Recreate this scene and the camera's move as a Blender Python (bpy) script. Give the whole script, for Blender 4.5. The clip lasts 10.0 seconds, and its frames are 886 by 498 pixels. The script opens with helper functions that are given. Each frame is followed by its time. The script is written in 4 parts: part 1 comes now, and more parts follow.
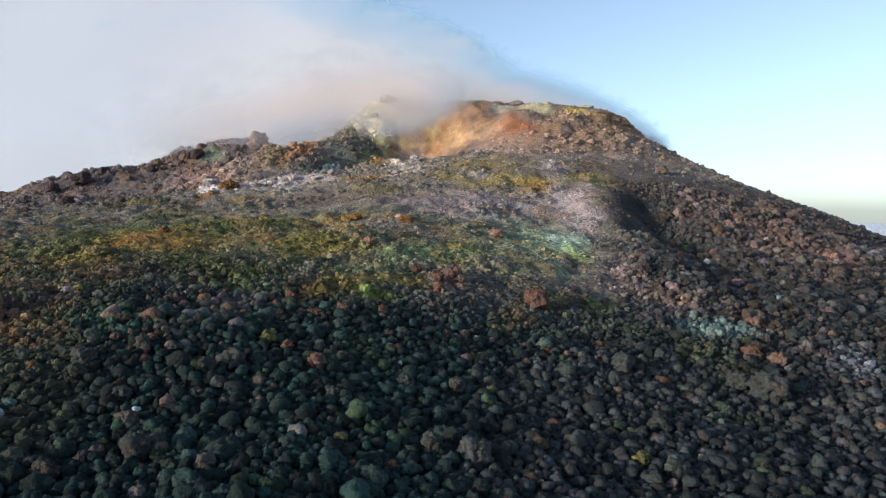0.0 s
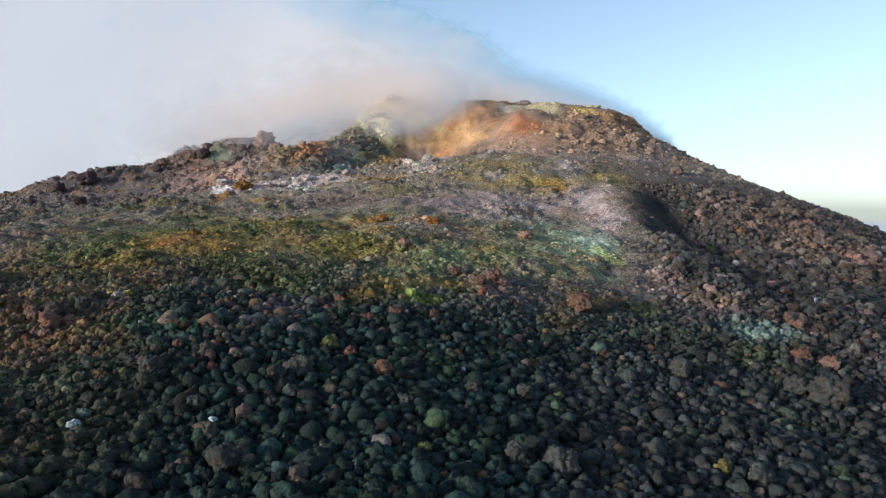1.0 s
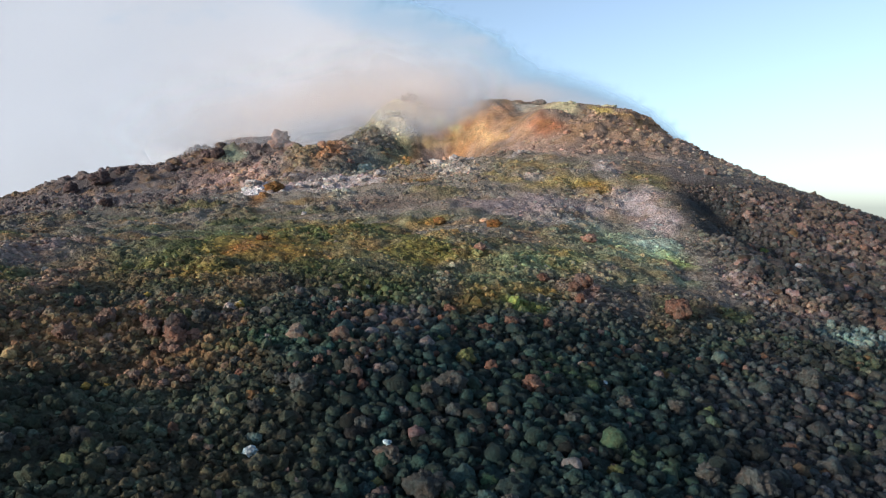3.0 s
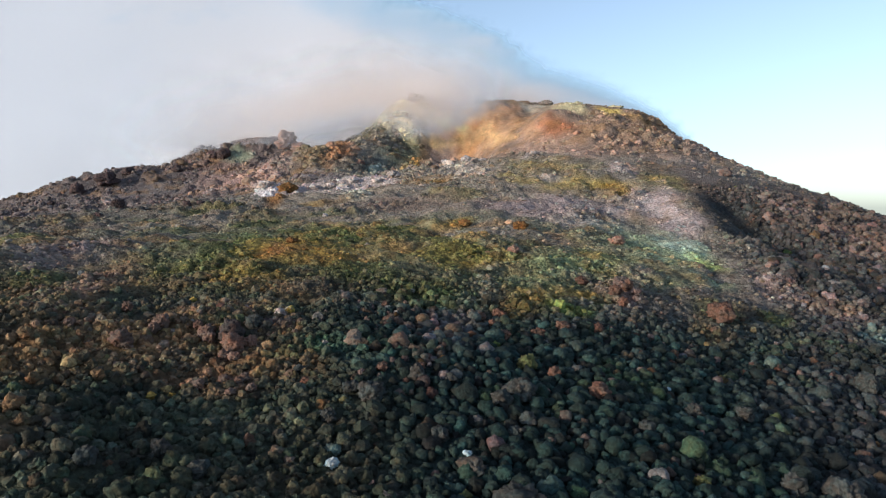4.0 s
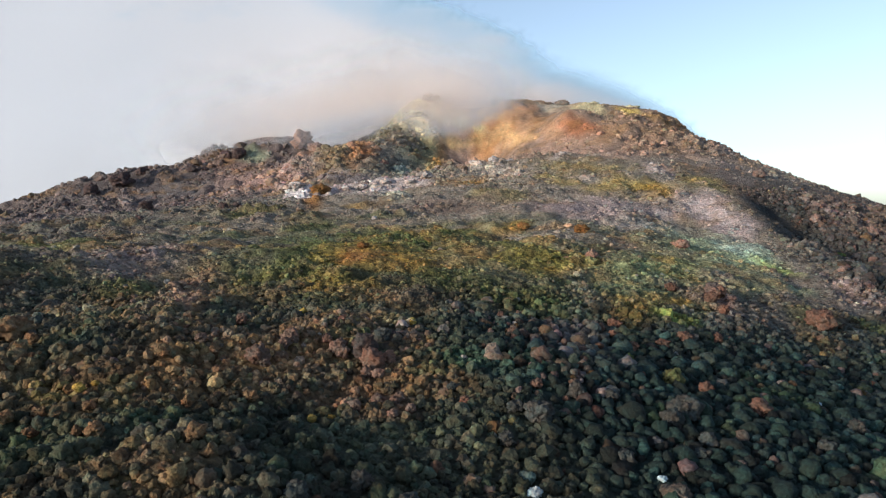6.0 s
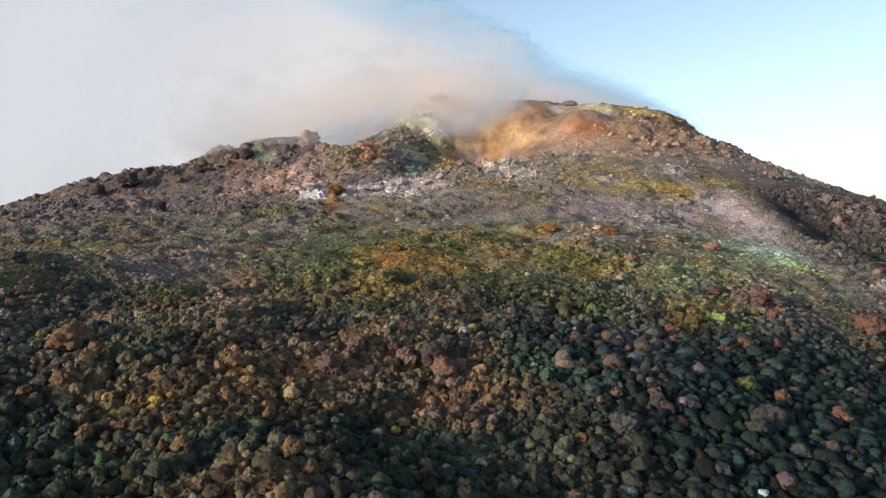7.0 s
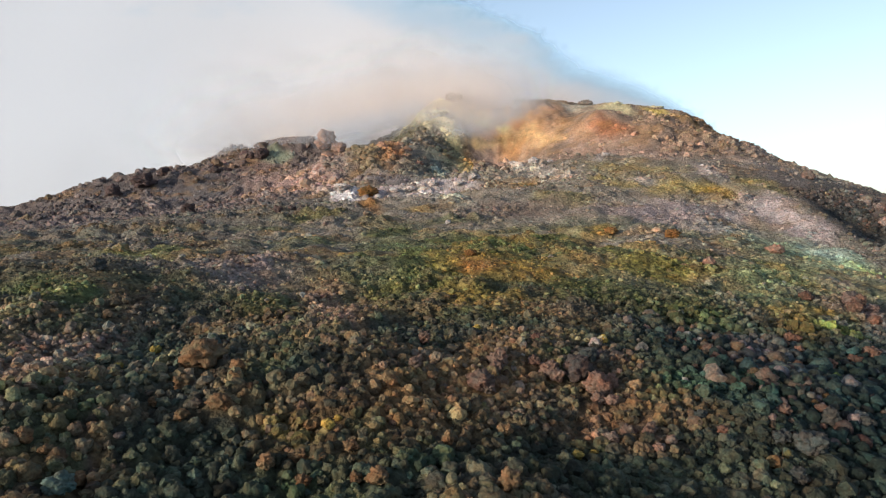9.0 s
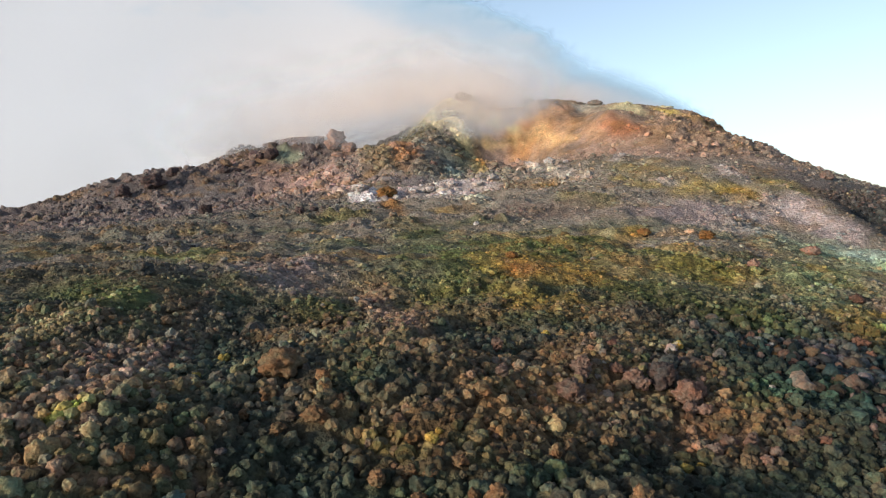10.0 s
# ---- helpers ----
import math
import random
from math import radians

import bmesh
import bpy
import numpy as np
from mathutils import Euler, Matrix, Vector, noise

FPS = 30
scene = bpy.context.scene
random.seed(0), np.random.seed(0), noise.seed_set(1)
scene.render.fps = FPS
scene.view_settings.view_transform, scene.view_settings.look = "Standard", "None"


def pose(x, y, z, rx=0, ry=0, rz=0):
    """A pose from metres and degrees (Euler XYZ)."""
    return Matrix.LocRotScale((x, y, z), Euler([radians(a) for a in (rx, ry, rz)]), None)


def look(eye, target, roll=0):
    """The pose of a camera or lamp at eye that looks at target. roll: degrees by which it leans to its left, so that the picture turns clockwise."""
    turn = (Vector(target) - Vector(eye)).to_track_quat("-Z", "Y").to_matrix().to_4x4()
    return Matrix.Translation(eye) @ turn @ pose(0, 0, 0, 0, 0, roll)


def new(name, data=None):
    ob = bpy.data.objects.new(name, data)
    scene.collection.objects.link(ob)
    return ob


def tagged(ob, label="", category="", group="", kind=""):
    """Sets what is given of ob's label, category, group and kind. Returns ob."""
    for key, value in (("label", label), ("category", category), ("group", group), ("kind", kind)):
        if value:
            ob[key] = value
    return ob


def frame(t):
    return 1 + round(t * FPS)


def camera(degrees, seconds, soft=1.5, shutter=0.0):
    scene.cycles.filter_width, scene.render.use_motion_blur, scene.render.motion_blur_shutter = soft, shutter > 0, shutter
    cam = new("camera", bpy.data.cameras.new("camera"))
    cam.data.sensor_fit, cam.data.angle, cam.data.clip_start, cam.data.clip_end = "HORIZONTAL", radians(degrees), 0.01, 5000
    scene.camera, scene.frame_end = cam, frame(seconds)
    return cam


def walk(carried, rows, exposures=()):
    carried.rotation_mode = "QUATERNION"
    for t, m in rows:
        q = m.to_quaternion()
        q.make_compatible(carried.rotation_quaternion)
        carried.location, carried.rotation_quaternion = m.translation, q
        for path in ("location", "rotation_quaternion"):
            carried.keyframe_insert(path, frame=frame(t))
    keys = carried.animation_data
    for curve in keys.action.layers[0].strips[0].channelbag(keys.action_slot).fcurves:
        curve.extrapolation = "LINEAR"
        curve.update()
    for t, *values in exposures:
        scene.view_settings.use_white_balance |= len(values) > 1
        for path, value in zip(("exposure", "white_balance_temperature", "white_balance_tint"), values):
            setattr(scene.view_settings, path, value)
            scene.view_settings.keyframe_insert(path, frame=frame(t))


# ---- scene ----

# ---------------------------------------------------------------- camera
cam = camera(65.5, 10.0, soft=1.3)
PATH = [
    (0.0, (0.049, -0.260, 1.778), (0.044, 1.736, 1.648), 0.9),
    (0.5, (-0.253, -0.222, 1.794), (-0.247, 1.774, 1.663), 0.9),
    (1.0, (-0.590, -0.166, 1.813), (-0.571, 1.830, 1.680), 0.9),
    (1.5, (-0.959, -0.099, 1.832), (-0.927, 1.896, 1.698), 0.9),
    (2.0, (-1.329, -0.019, 1.851), (-1.285, 1.976, 1.715), 0.88),
    (2.5, (-1.643, 0.051, 1.863), (-1.587, 2.046, 1.725), 0.87),
    (4.0, (-2.483, 0.246, 1.893), (-2.397, 2.240, 1.756), 0.85),
    (4.5, (-2.795, 0.325, 1.905), (-2.698, 2.318, 1.767), 0.84),
    (5.0, (-3.125, 0.411, 1.922), (-3.016, 2.403, 1.783), 0.83),
    (5.5, (-3.428, 0.499, 1.934), (-3.310, 2.490, 1.794), 0.84),
    (7.0, (-4.302, 0.777, 1.961), (-4.154, 2.767, 1.822), 0.88),
    (7.5, (-4.590, 0.870, 1.973), (-4.433, 2.859, 1.833), 0.88),
    (8.0, (-4.886, 0.975, 1.980), (-4.719, 2.963, 1.839), 0.87),
    (8.5, (-5.169, 1.076, 1.986), (-4.994, 3.064, 1.845), 0.86),
    (9.0, (-5.424, 1.167, 1.993), (-5.240, 3.153, 1.852), 0.84),
    (9.5, (-5.722, 1.274, 1.999), (-5.529, 3.260, 1.858), 0.82),
    (10.0, (-6.013, 1.382, 2.006), (-5.813, 3.367, 1.865), 0.8),
]
walk(cam, [(t, look(eye, target, roll)) for t, eye, target, roll in PATH],
     exposures=[(0.0, 0.93, 5580, 6), (4.0, 0.95, 5690, 6), (7.0, 0.98, 5920, 6), (10.0, 1.0, 6080, 6)])

# ---------------------------------------------------------------- sky and sun
SUN_FROM = Vector((-0.87, -0.48, 0.20)).normalized()
SUN_STRENGTH, SKY_STRENGTH = 2.7, 0.117

world = bpy.data.worlds.new("evening_sky")
scene.world = world
world.use_nodes = True
wn, wl = world.node_tree.nodes, world.node_tree.links
sky = wn.new("ShaderNodeTexSky")
sky.sky_type = "NISHITA"
sky.sun_disc = False
sky.sun_elevation = math.asin(SUN_FROM.z)
sky.sun_rotation = math.atan2(SUN_FROM.x, SUN_FROM.y)
sky.altitude, sky.air_density, sky.dust_density, sky.ozone_density = 1500, 1.0, 2.8, 1.4
wn["Background"].inputs["Strength"].default_value = SKY_STRENGTH
pale = wn.new("ShaderNodeHueSaturation")                       # thin high haze pales the blue
pale.inputs["Saturation"].default_value = 0.66
wl.new(sky.outputs["Color"], pale.inputs["Color"])
wl.new(pale.outputs["Color"], wn["Background"].inputs["Color"])

sun = new("sun", bpy.data.lights.new("sun", "SUN"))
sun.data.energy, sun.data.angle, sun.data.color = SUN_STRENGTH, radians(6.0), (1.0, 0.79, 0.57)
sun.matrix_world = look(SUN_FROM * 100, (0, 0, 0))


# ---------------------------------------------------------------- noise
def lattice(ix, iy, seed):
    h = (ix.astype(np.int64) * 374761393 + iy.astype(np.int64) * 668265263 + seed * 974711) & 0x7FFFFFFF
    h = ((h ^ (h >> 13)) * 1274126177) & 0x7FFFFFFF
    h = ((h ^ (h >> 16)) * 1103515245 + 12345) & 0x7FFFFFFF
    return ((h >> 8) & 0xFFFF) / 65535.0


def vnoise(x, y, seed):
    """Value noise, -1 to 1."""
    x, y = np.asarray(x, float), np.asarray(y, float)
    ix, iy = np.floor(x), np.floor(y)
    fx, fy = x - ix, y - iy
    fx, fy = fx * fx * fx * (fx * (fx * 6 - 15) + 10), fy * fy * fy * (fy * (fy * 6 - 15) + 10)
    a = lattice(ix, iy, seed) * (1 - fx) + lattice(ix + 1, iy, seed) * fx
    b = lattice(ix, iy + 1, seed) * (1 - fx) + lattice(ix + 1, iy + 1, seed) * fx
    return 2 * (a * (1 - fy) + b * fy) - 1


def fbm(x, y, size, octaves, seed, gain=0.5):
    total, amp, norm = 0.0, 1.0, 0.0
    for k in range(octaves):
        s = size / 2 ** k
        c, d = math.cos(1.1 * k + 0.4), math.sin(1.1 * k + 0.4)
        total = total + amp * vnoise((c * x - d * y) / s, (d * x + c * y) / s, seed + 17 * k)
        norm += amp
        amp *= gain
    return total / norm


def cells(x, y, size, seed):
    """Nearest of scattered seeds: distance in units of size, and two random numbers of that cell."""
    x, y = np.asarray(x, float) / size, np.asarray(y, float) / size
    ix, iy = np.floor(x), np.floor(y)
    best, one, two = np.full(x.shape, 9.0), np.zeros(x.shape), np.zeros(x.shape)
    for dx in (-1, 0, 1):
        for dy in (-1, 0, 1):
            a, b = lattice(ix + dx, iy + dy, seed), lattice(ix + dx, iy + dy, seed + 7)
            d = np.hypot(ix + dx + a - x, iy + dy + b - y)
            near = d < best
            best = np.where(near, d, best)
            one, two = np.where(near, lattice(ix + dx, iy + dy, seed + 13), one), np.where(near, a, two)
    return best, one, two


def smooth(a, b, v):
    t = np.clip((np.asarray(v, float) - a) / (b - a), 0, 1)
    return t * t * (3 - 2 * t)


# ---------------------------------------------------------------- lie of the land
def hump(x, y, cx, cy, rx, ry, h):
    return h * np.exp(-((x - cx) / rx) ** 2 - ((y - cy) / ry) ** 2)


# lesser knolls and dips: x, y, width, height
SWELLS = [(-2.7, 4.0, 1.0, -0.15), (-2.6, 7.8, 3.2, 0.08), (-6.2, 8.2, 1.0, -0.09), (-8.8, 9.4, 1.5, 0.08), (-4.8, 9.6, 1.0, 0.09), (3.6, 10.3, 1.0, 0.20),
          (2.0, 13.9, 1.5, -0.16), (-10.6, 14.8, 4.5, 0.11), (4.7, 14.8, 1.5, 0.23), (2.9, 18.0, 1.0, 0.09), (-2.8, 19.8, 2.2, -0.15), (-2.5, 22.9, 1.5, -0.37)]
# the broken ground below the rim
SWELLS += [(1.5, 23.6, 1.0, -0.39), (-2.8, 23.8, 2.2, -0.43), (-6.1, 23.8, 1.5, 0.43), (3.8, 23.8, 1.5, 0.25), (-12.2, 25.1, 3.2, -0.15), (7.4, 25.6, 1.5, -0.58),
           (-9.4, 27.8, 2.2, -0.36), (-2.7, 27.8, 1.0, 0.28), (-4.8, 27.8, 1.0, -0.29), (2.2, 27.8, 1.0, -0.33), (-0.6, 28.5, 1.0, -0.19), (0.8, 28.5, 1.0, 0.11), (-11.5, 30.0, 1.5, 1.45), (0.6, 31.2, 2.4, -0.75), (-3.2, 29.6, 1.2, 0.35), (3.0, 29.6, 1.5, -0.55), (0.6, 28.6, 0.7, 0.25), (-5.2, 29.6, 1.4, -0.6), (-6.4, 28.9, 0.9, -0.45)]


def lie(x, y):
    """Height of the smooth mountainside."""
    x, y = np.asarray(x, float), np.asarray(y, float)
    z = -1.0317 - 0.0265 * x + 0.0508 * y
    z = z + hump(x, y, 0.95, 30.65, 8.56, 7.06, 6.637)       # summit cone
    z = z + hump(x, y, -13.10, 27.04, 4.78, 3.36, 1.751)     # side ridge
    z = z + hump(x, y, 12.80, 29.74, 5.39, 4.09, -4.253)     # fall beyond the shoulder
    z = z + hump(x, y, -6.02, 23.74, 4.21, 3.24, 0.207)
    z = z + hump(x, y, -0.30, 9.82, 3.71, 5.24, 0.336)       # nose of the lower slope
    z = z + hump(x, y, 7.00, 8.33, 3.94, 3.93, 0.396)
    z = z + hump(x, y, -7.92, 6.43, 10.15, 8.73, 1.375)
    z = z + hump(x, y, 0.07, 25.93, 2.46, 3.95, -1.491)      # hollow under the cliff
    z = z + hump(x, y, -1.58, 27.09, 2.11, 1.69, -1.954)
    z = z + hump(x, y, -9.02, 28.34, 1.76, 1.55, 1.40)      # knoll on the ridge
    z = z + hump(x, y, 0.20, 6.19, 2.30, 2.70, -0.113)
    z = z + hump(x, y, 4.56, 19.26, 15.20, 7.63, 2.727)      # middle bench
    z = z + hump(x, y, 7.83, 28.41, 2.61, 4.79, 2.389)       # shoulder
    z = z + hump(x, y, 18.27, 11.13, 6.51, 10.03, -3.314)
    for cx, cy, w, h in SWELLS:
        z = z + hump(x, y, cx, cy, w, w, h)
    r = np.hypot(x + 3, y - 15)
    far = np.maximum(r - 27, 0)
    z = z - 0.55 * far * far / (far + 8)
    base = smooth(40, 130, r)
    z = np.maximum(z, -70) * (1 - base) - 70 * base
    return z


def crusted(x, y):
    """How far the stones are bound in mineral crust, 0 to 1."""
    n = fbm(x, y, 1.6, 3, 61)
    return smooth(6.6, 8.4, y + 0.8 * n - 0.3 * np.maximum(x, 0) + 2.9 * smooth(-3, -4.6, x)) * smooth(3.5, 2.1, x + 0.8 * n - 0.33 * (np.minimum(y, 14.5) - 10))


def swell(x, y):
    """Where the near slope is hummocky, 0 to 1."""
    return smooth(-2.7, -4.0, x) * smooth(10.5, 8.5, y) * smooth(3.4, 4.4, y)


def rugged(x, y):
    """How cloddy the crust is, 0.3 to 1.4: swarms of clods between smoother moss."""
    return 0.45 + 1.05 * smooth(-0.16, 0.26, fbm(x, y, 1.5, 3, 28))


def clods(x, y):
    """Lumps of bound clinker with creases between them, coarser up the slope."""
    ux, uy = x + 0.04 * fbm(x, y, 0.16, 2, 39), y + 0.04 * fbm(x, y, 0.16, 2, 40)
    f, a, _ = cells(ux, uy, 0.085, 301)
    g, b, _ = cells(ux, uy, 0.21, 302)
    z = 0.040 * (0.4 + a) * (np.clip(1 - 1.5 * f * f, 0, 1) - 0.5)
    z = z + (0.02 + 0.05 * smooth(7.5, 10, y)) * b * b * np.clip(1 - 2.4 * g * g, 0, 1) - 0.012
    h, c, _ = cells(ux + 0.5 * (ux - x), uy + 0.5 * (uy - y), 0.30, 305)
    k, d, _ = cells(ux, uy, 0.15, 306)
    w = 0.085 * c * c * np.clip(1 - 2.2 * h * h, 0, 1) + 0.055 * (0.3 + d) * (np.clip(1 - 1.5 * k * k, 0, 1) - 0.5) - 0.02
    up = smooth(9.5, 13.5, y)
    return rugged(x, y) * (z * (1 - smooth(9.0, 12.5, y)) + w * up * (1 - 0.7 * smooth(15, 20, y)))


def crags(x, y):
    """Blocks of the broken upper ground."""
    ux, uy = x + 0.16 * fbm(x, y, 0.5, 2, 71), y + 0.16 * fbm(x, y, 0.5, 2, 72)
    f, a, _ = cells(ux, uy, 0.62, 303)
    g, b, _ = cells(ux, uy, 0.27, 304)
    return 0.24 * a * (np.clip(1 - 1.7 * f * f, 0, 1) - 0.35) + 0.12 * (0.3 + b) * (np.clip(1 - 1.6 * g * g, 0, 1) - 0.5)


def relief(x, y):
    """Knolls, ledges, gullies and clods on it."""
    x, y = np.asarray(x, float), np.asarray(y, float)
    z = lie(x, y)
    wx, wy = x + 0.5 * fbm(x, y, 1.6, 3, 5), y + 0.5 * fbm(x, y, 1.6, 3, 6)
    z = z + hump(wx, wy, -4.3, 18.7, 1.7, 0.36, 0.32) - hump(wx, wy, -4.4, 18.4, 3.0, 1.3, 0.16)        # pale ledge
    z = z + hump(wx, wy, -6.3, 18.8, 0.5, 0.4, 0.12)
    z = z + hump(wx, wy, 4.8, 13.4, 0.7, 1.5, -0.42) + hump(wx, wy, 4.5, 15.2, 0.5, 1.1, -0.30)         # dark gully
    z = z + hump(wx, wy, 6.6, 13.6, 1.0, 1.2, -0.14) + hump(wx, wy, 3.3, 13.8, 0.6, 1.8, 0.16)
    high = smooth(17, 24, y - 0.1 * np.abs(x)) * (1 - smooth(60, 90, np.hypot(x, y - 15)))
    face = hump(x, y, 2.6, 25.6, 1.3, 1.1, 0.7) + hump(x, y, 0.6, 27.4, 1.6, 0.9, 0.35)         # smoother ash faces
    craggy = (1 + 0.35 * smooth(2, 0, x)) * high * (1 - np.clip(face, 0, 0.85)) * (1 - 0.7 * smooth(6.0, 8.5, x)) * (1 - 0.6 * smooth(28.0, 28.8, y) * smooth(-4.5, -3.5, x)) * (0.45 + 0.8 * smooth(-0.2, 0.25, fbm(x, y, 2.6, 3, 27)))
    z = z + hump(x, y, 2.55, 25.9, 0.85, 0.7, 0.30) - hump(x, y, 1.5, 25.6, 0.5, 0.6, 0.12) - hump(x, y, 3.9, 25.9, 0.6, 0.8, 0.15)   # red mound
    z = z + craggy * (0.14 * fbm(x, y, 1.6, 3, 21) + 0.08 * fbm(x, y, 0.7, 3, 23) + crags(x, y))
    z = z + high * smooth(24, 26.5, y) * (0.06 * fbm(1.5 * x, 0.7 * y, 1.0, 3, 24) - 0.09 * np.abs(fbm(1.7 * x, 1.1 * y, 1.0, 3, 25)))
    mid = (1 - smooth(17, 24, y - 0.1 * np.abs(x))) * (1 - smooth(60, 90, np.hypot(x, y - 15)))
    z = z + mid * (0.08 * fbm(x, y, 1.1, 4, 31) + 0.05 * fbm(x, y, 0.42, 3, 32) * smooth(5, 9, y))
    z = z + mid * 0.12 * (np.abs(fbm(x, y, 0.62, 2, 34)) - 0.2) * np.maximum(smooth(7.5, 9.5, y), smooth(-2.6, -4.0, x)) * smooth(4.0, 2.8, x)
    z = z + mid * swell(x, y) * 0.15 * fbm(x, y, 1.5, 2, 44)
    z = z + np.maximum(mid, 0.6 * smooth(31, 27, y) * smooth(9, 12, y) * smooth(9.5, 7, x)) * (1 - np.clip(face, 0, 0.8)) * clods(x, y)
    return z


# ---------------------------------------------------------------- mineral colours
BASALT, SOIL, OCHRE = (0.0168, 0.0305, 0.0280), (0.118, 0.103, 0.090), (0.225, 0.120, 0.033)
LIME, LILAC, PINK = (0.19, 0.24, 0.05), (0.26, 0.215, 0.21), (0.27, 0.165, 0.140)
RUST, RED, SULPHUR = (0.125, 0.070, 0.045), (0.20, 0.090, 0.062), (0.52, 0.47, 0.31)
CHALK, CYAN, MAUVE = (0.45, 0.41, 0.405), (0.26, 0.37, 0.34), (0.122, 0.100, 0.096)
CLINKER = np.array([(0.026, 0.035, 0.025), (0.034, 0.034, 0.029), (0.080, 0.055, 0.031), (0.130, 0.076, 0.033), (0.095, 0.062, 0.048), (0.046, 0.056, 0.027), (0.110, 0.080, 0.036)])


def clinker_rank(x, y):
    """Which kind of clinker prevails, 0 to 1."""
    return 0.5 + 0.85 * fbm(x, y, 0.75, 3, 67) + 0.5 * fbm(x, y, 1.5, 2, 44)


def tint(x, y):
    """The mineral colour of the ground at x, y."""
    x, y = np.asarray(x, float), np.asarray(y, float)
    n1, n2, n3 = fbm(x, y, 2.4, 4, 41), fbm(x, y, 2.4, 4, 42), fbm(x, y, 0.7, 3, 43)
    wx, wy = x + 1.0 * n1 + 0.25 * n3, y + 1.0 * n2 + 0.25 * n3
    col = np.empty(x.shape + (3,))
    col[:] = BASALT

    def lay(mask, c):
        m = np.clip(mask, 0, 1)[..., None]
        col[:] = col * (1 - m) + np.array(c) * m

    def patch(cx, cy, rx, ry, c, turn=0.0, amount=1.0, ragged=0.6, edge=0.7, warp=0.28):
        a = radians(turn)
        px, py = x + warp * (wx - x) - cx, y + warp * (wy - y) - cy
        u, v = px * math.cos(a) + py * math.sin(a), py * math.cos(a) - px * math.sin(a)
        d = np.sqrt((u / rx) ** 2 + (v / ry) ** 2) + ragged * n3
        lay(amount * smooth(1.0 + edge / 2, 1.0 - edge, d), c)

    # soil begins above the black scree
    lay(smooth(-0.8, 1.6, wy - 7.6 - 0.55 * np.maximum(wx - 1.0, 0) + 0.32 * np.maximum(-wx - 2.5, 0)), SOIL)
    lay(0.85 * smooth(9.5, 13, wy), (0.200, 0.172, 0.142))
    lay(0.8 * smooth(20, 23, wy) * smooth(-4, -1, wx), (0.26, 0.18, 0.135))
    lay(0.75 * smooth(-5, -8, wx) * smooth(9.5, 13, wy), (0.095, 0.088, 0.076))
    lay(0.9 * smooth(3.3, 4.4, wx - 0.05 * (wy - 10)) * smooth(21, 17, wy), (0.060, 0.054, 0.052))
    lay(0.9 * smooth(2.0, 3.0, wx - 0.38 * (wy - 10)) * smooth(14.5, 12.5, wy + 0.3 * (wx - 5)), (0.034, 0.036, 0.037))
    lay(smooth(16, 20, wy) * smooth(-5, -9, wx), (0.120, 0.093, 0.088))
    lay(0.85 * smooth(-2.4, -4.0, wx) * smooth(10.5, 8.0, wy), (0.062, 0.057, 0.034))
    rank = clinker_rank(x, y) + 0.12 * fbm(x, y, 0.2, 2, 48)
    steps = (0.2, 0.40, 0.54, 0.68, 0.79, 0.9, 1.0)
    clinker = np.stack([np.interp(rank, steps, CLINKER[:, k]) for k in range(3)], -1)
    lay(0.5 * smooth(-2.6, -4.0, x + 0.5 * n3) * smooth(9.0, 7.6, y), 1.5 * clinker)
    # mauve and grey ridge
    patch(-14.5, 22.4, 6.00, 2.67, MAUVE, -66, 0.7)
    patch(-13.4, 24.3, 2.62, 1.60, (0.105, 0.090, 0.092), -7, 0.6)
    patch(-12.3, 23.7, 4.39, 2.05, (0.115, 0.095, 0.092), -34, 0.6)
    patch(-7.9, 23.2, 3.49, 1.36, (0.30, 0.20, 0.175), -62, 0.85)
    patch(-11.3, 24.8, 1.74, 0.84, (0.10, 0.095, 0.10), -49, 0.6)
    patch(-10.2, 27.0, 1.88, 0.74, (0.13, 0.085, 0.070), -55, 0.7)
    patch(-9.2, 27.0, 0.67, 0.47, (0.22, 0.25, 0.17), -39, 0.8)
    patch(-9.2, 28.2, 0.64, 0.49, (0.16, 0.075, 0.050), -51, 0.8)
    patch(-7.3, 27.2, 2.71, 0.45, (0.22, 0.125, 0.085), -76, 0.8)
    patch(-6.1, 22.5, 1.04, 0.40, (0.24, 0.17, 0.15), -66, 0.7)
    patch(-5.8, 23.7, 3.60, 0.82, (0.17, 0.125, 0.070), -89, 0.8)
    patch(-5.0, 24.7, 3.27, 0.59, (0.26, 0.115, 0.050), -88, 0.8)
    patch(-5.3, 20.7, 1.42, 0.51, (0.17, 0.145, 0.155), -48, 0.8)
    # pale ledge
    patch(-6.2, 18.1, 1.33, 0.37, (0.60, 0.56, 0.58), -82, 0.95, 0.3)
    patch(-4.0, 18.3, 1.65, 0.91, (0.48, 0.41, 0.405), 65, 0.95, 0.35)
    patch(-5.3, 18.3, 0.73, 0.56, (0.36, 0.29, 0.285), -74, 0.8)
    patch(-3.7, 16.3, 1.10, 0.38, (0.48, 0.46, 0.36), -89, 0.8)
    patch(-5.6, 16.3, 1.25, 0.27, (0.22, 0.105, 0.030), -84, 0.9, 0.3)
    patch(-4.5, 15.3, 0.79, 0.34, (0.22, 0.135, 0.035), -28, 0.7)
    patch(-6.7, 14.8, 1.18, 0.57, (0.115, 0.105, 0.034), -24, 0.8)
    # hollow below the sulphur face; its dark green patches have shade painted in
    patch(-2.9, 25.3, 3.19, 0.88, (0.070, 0.080, 0.058), 77, 0.95)
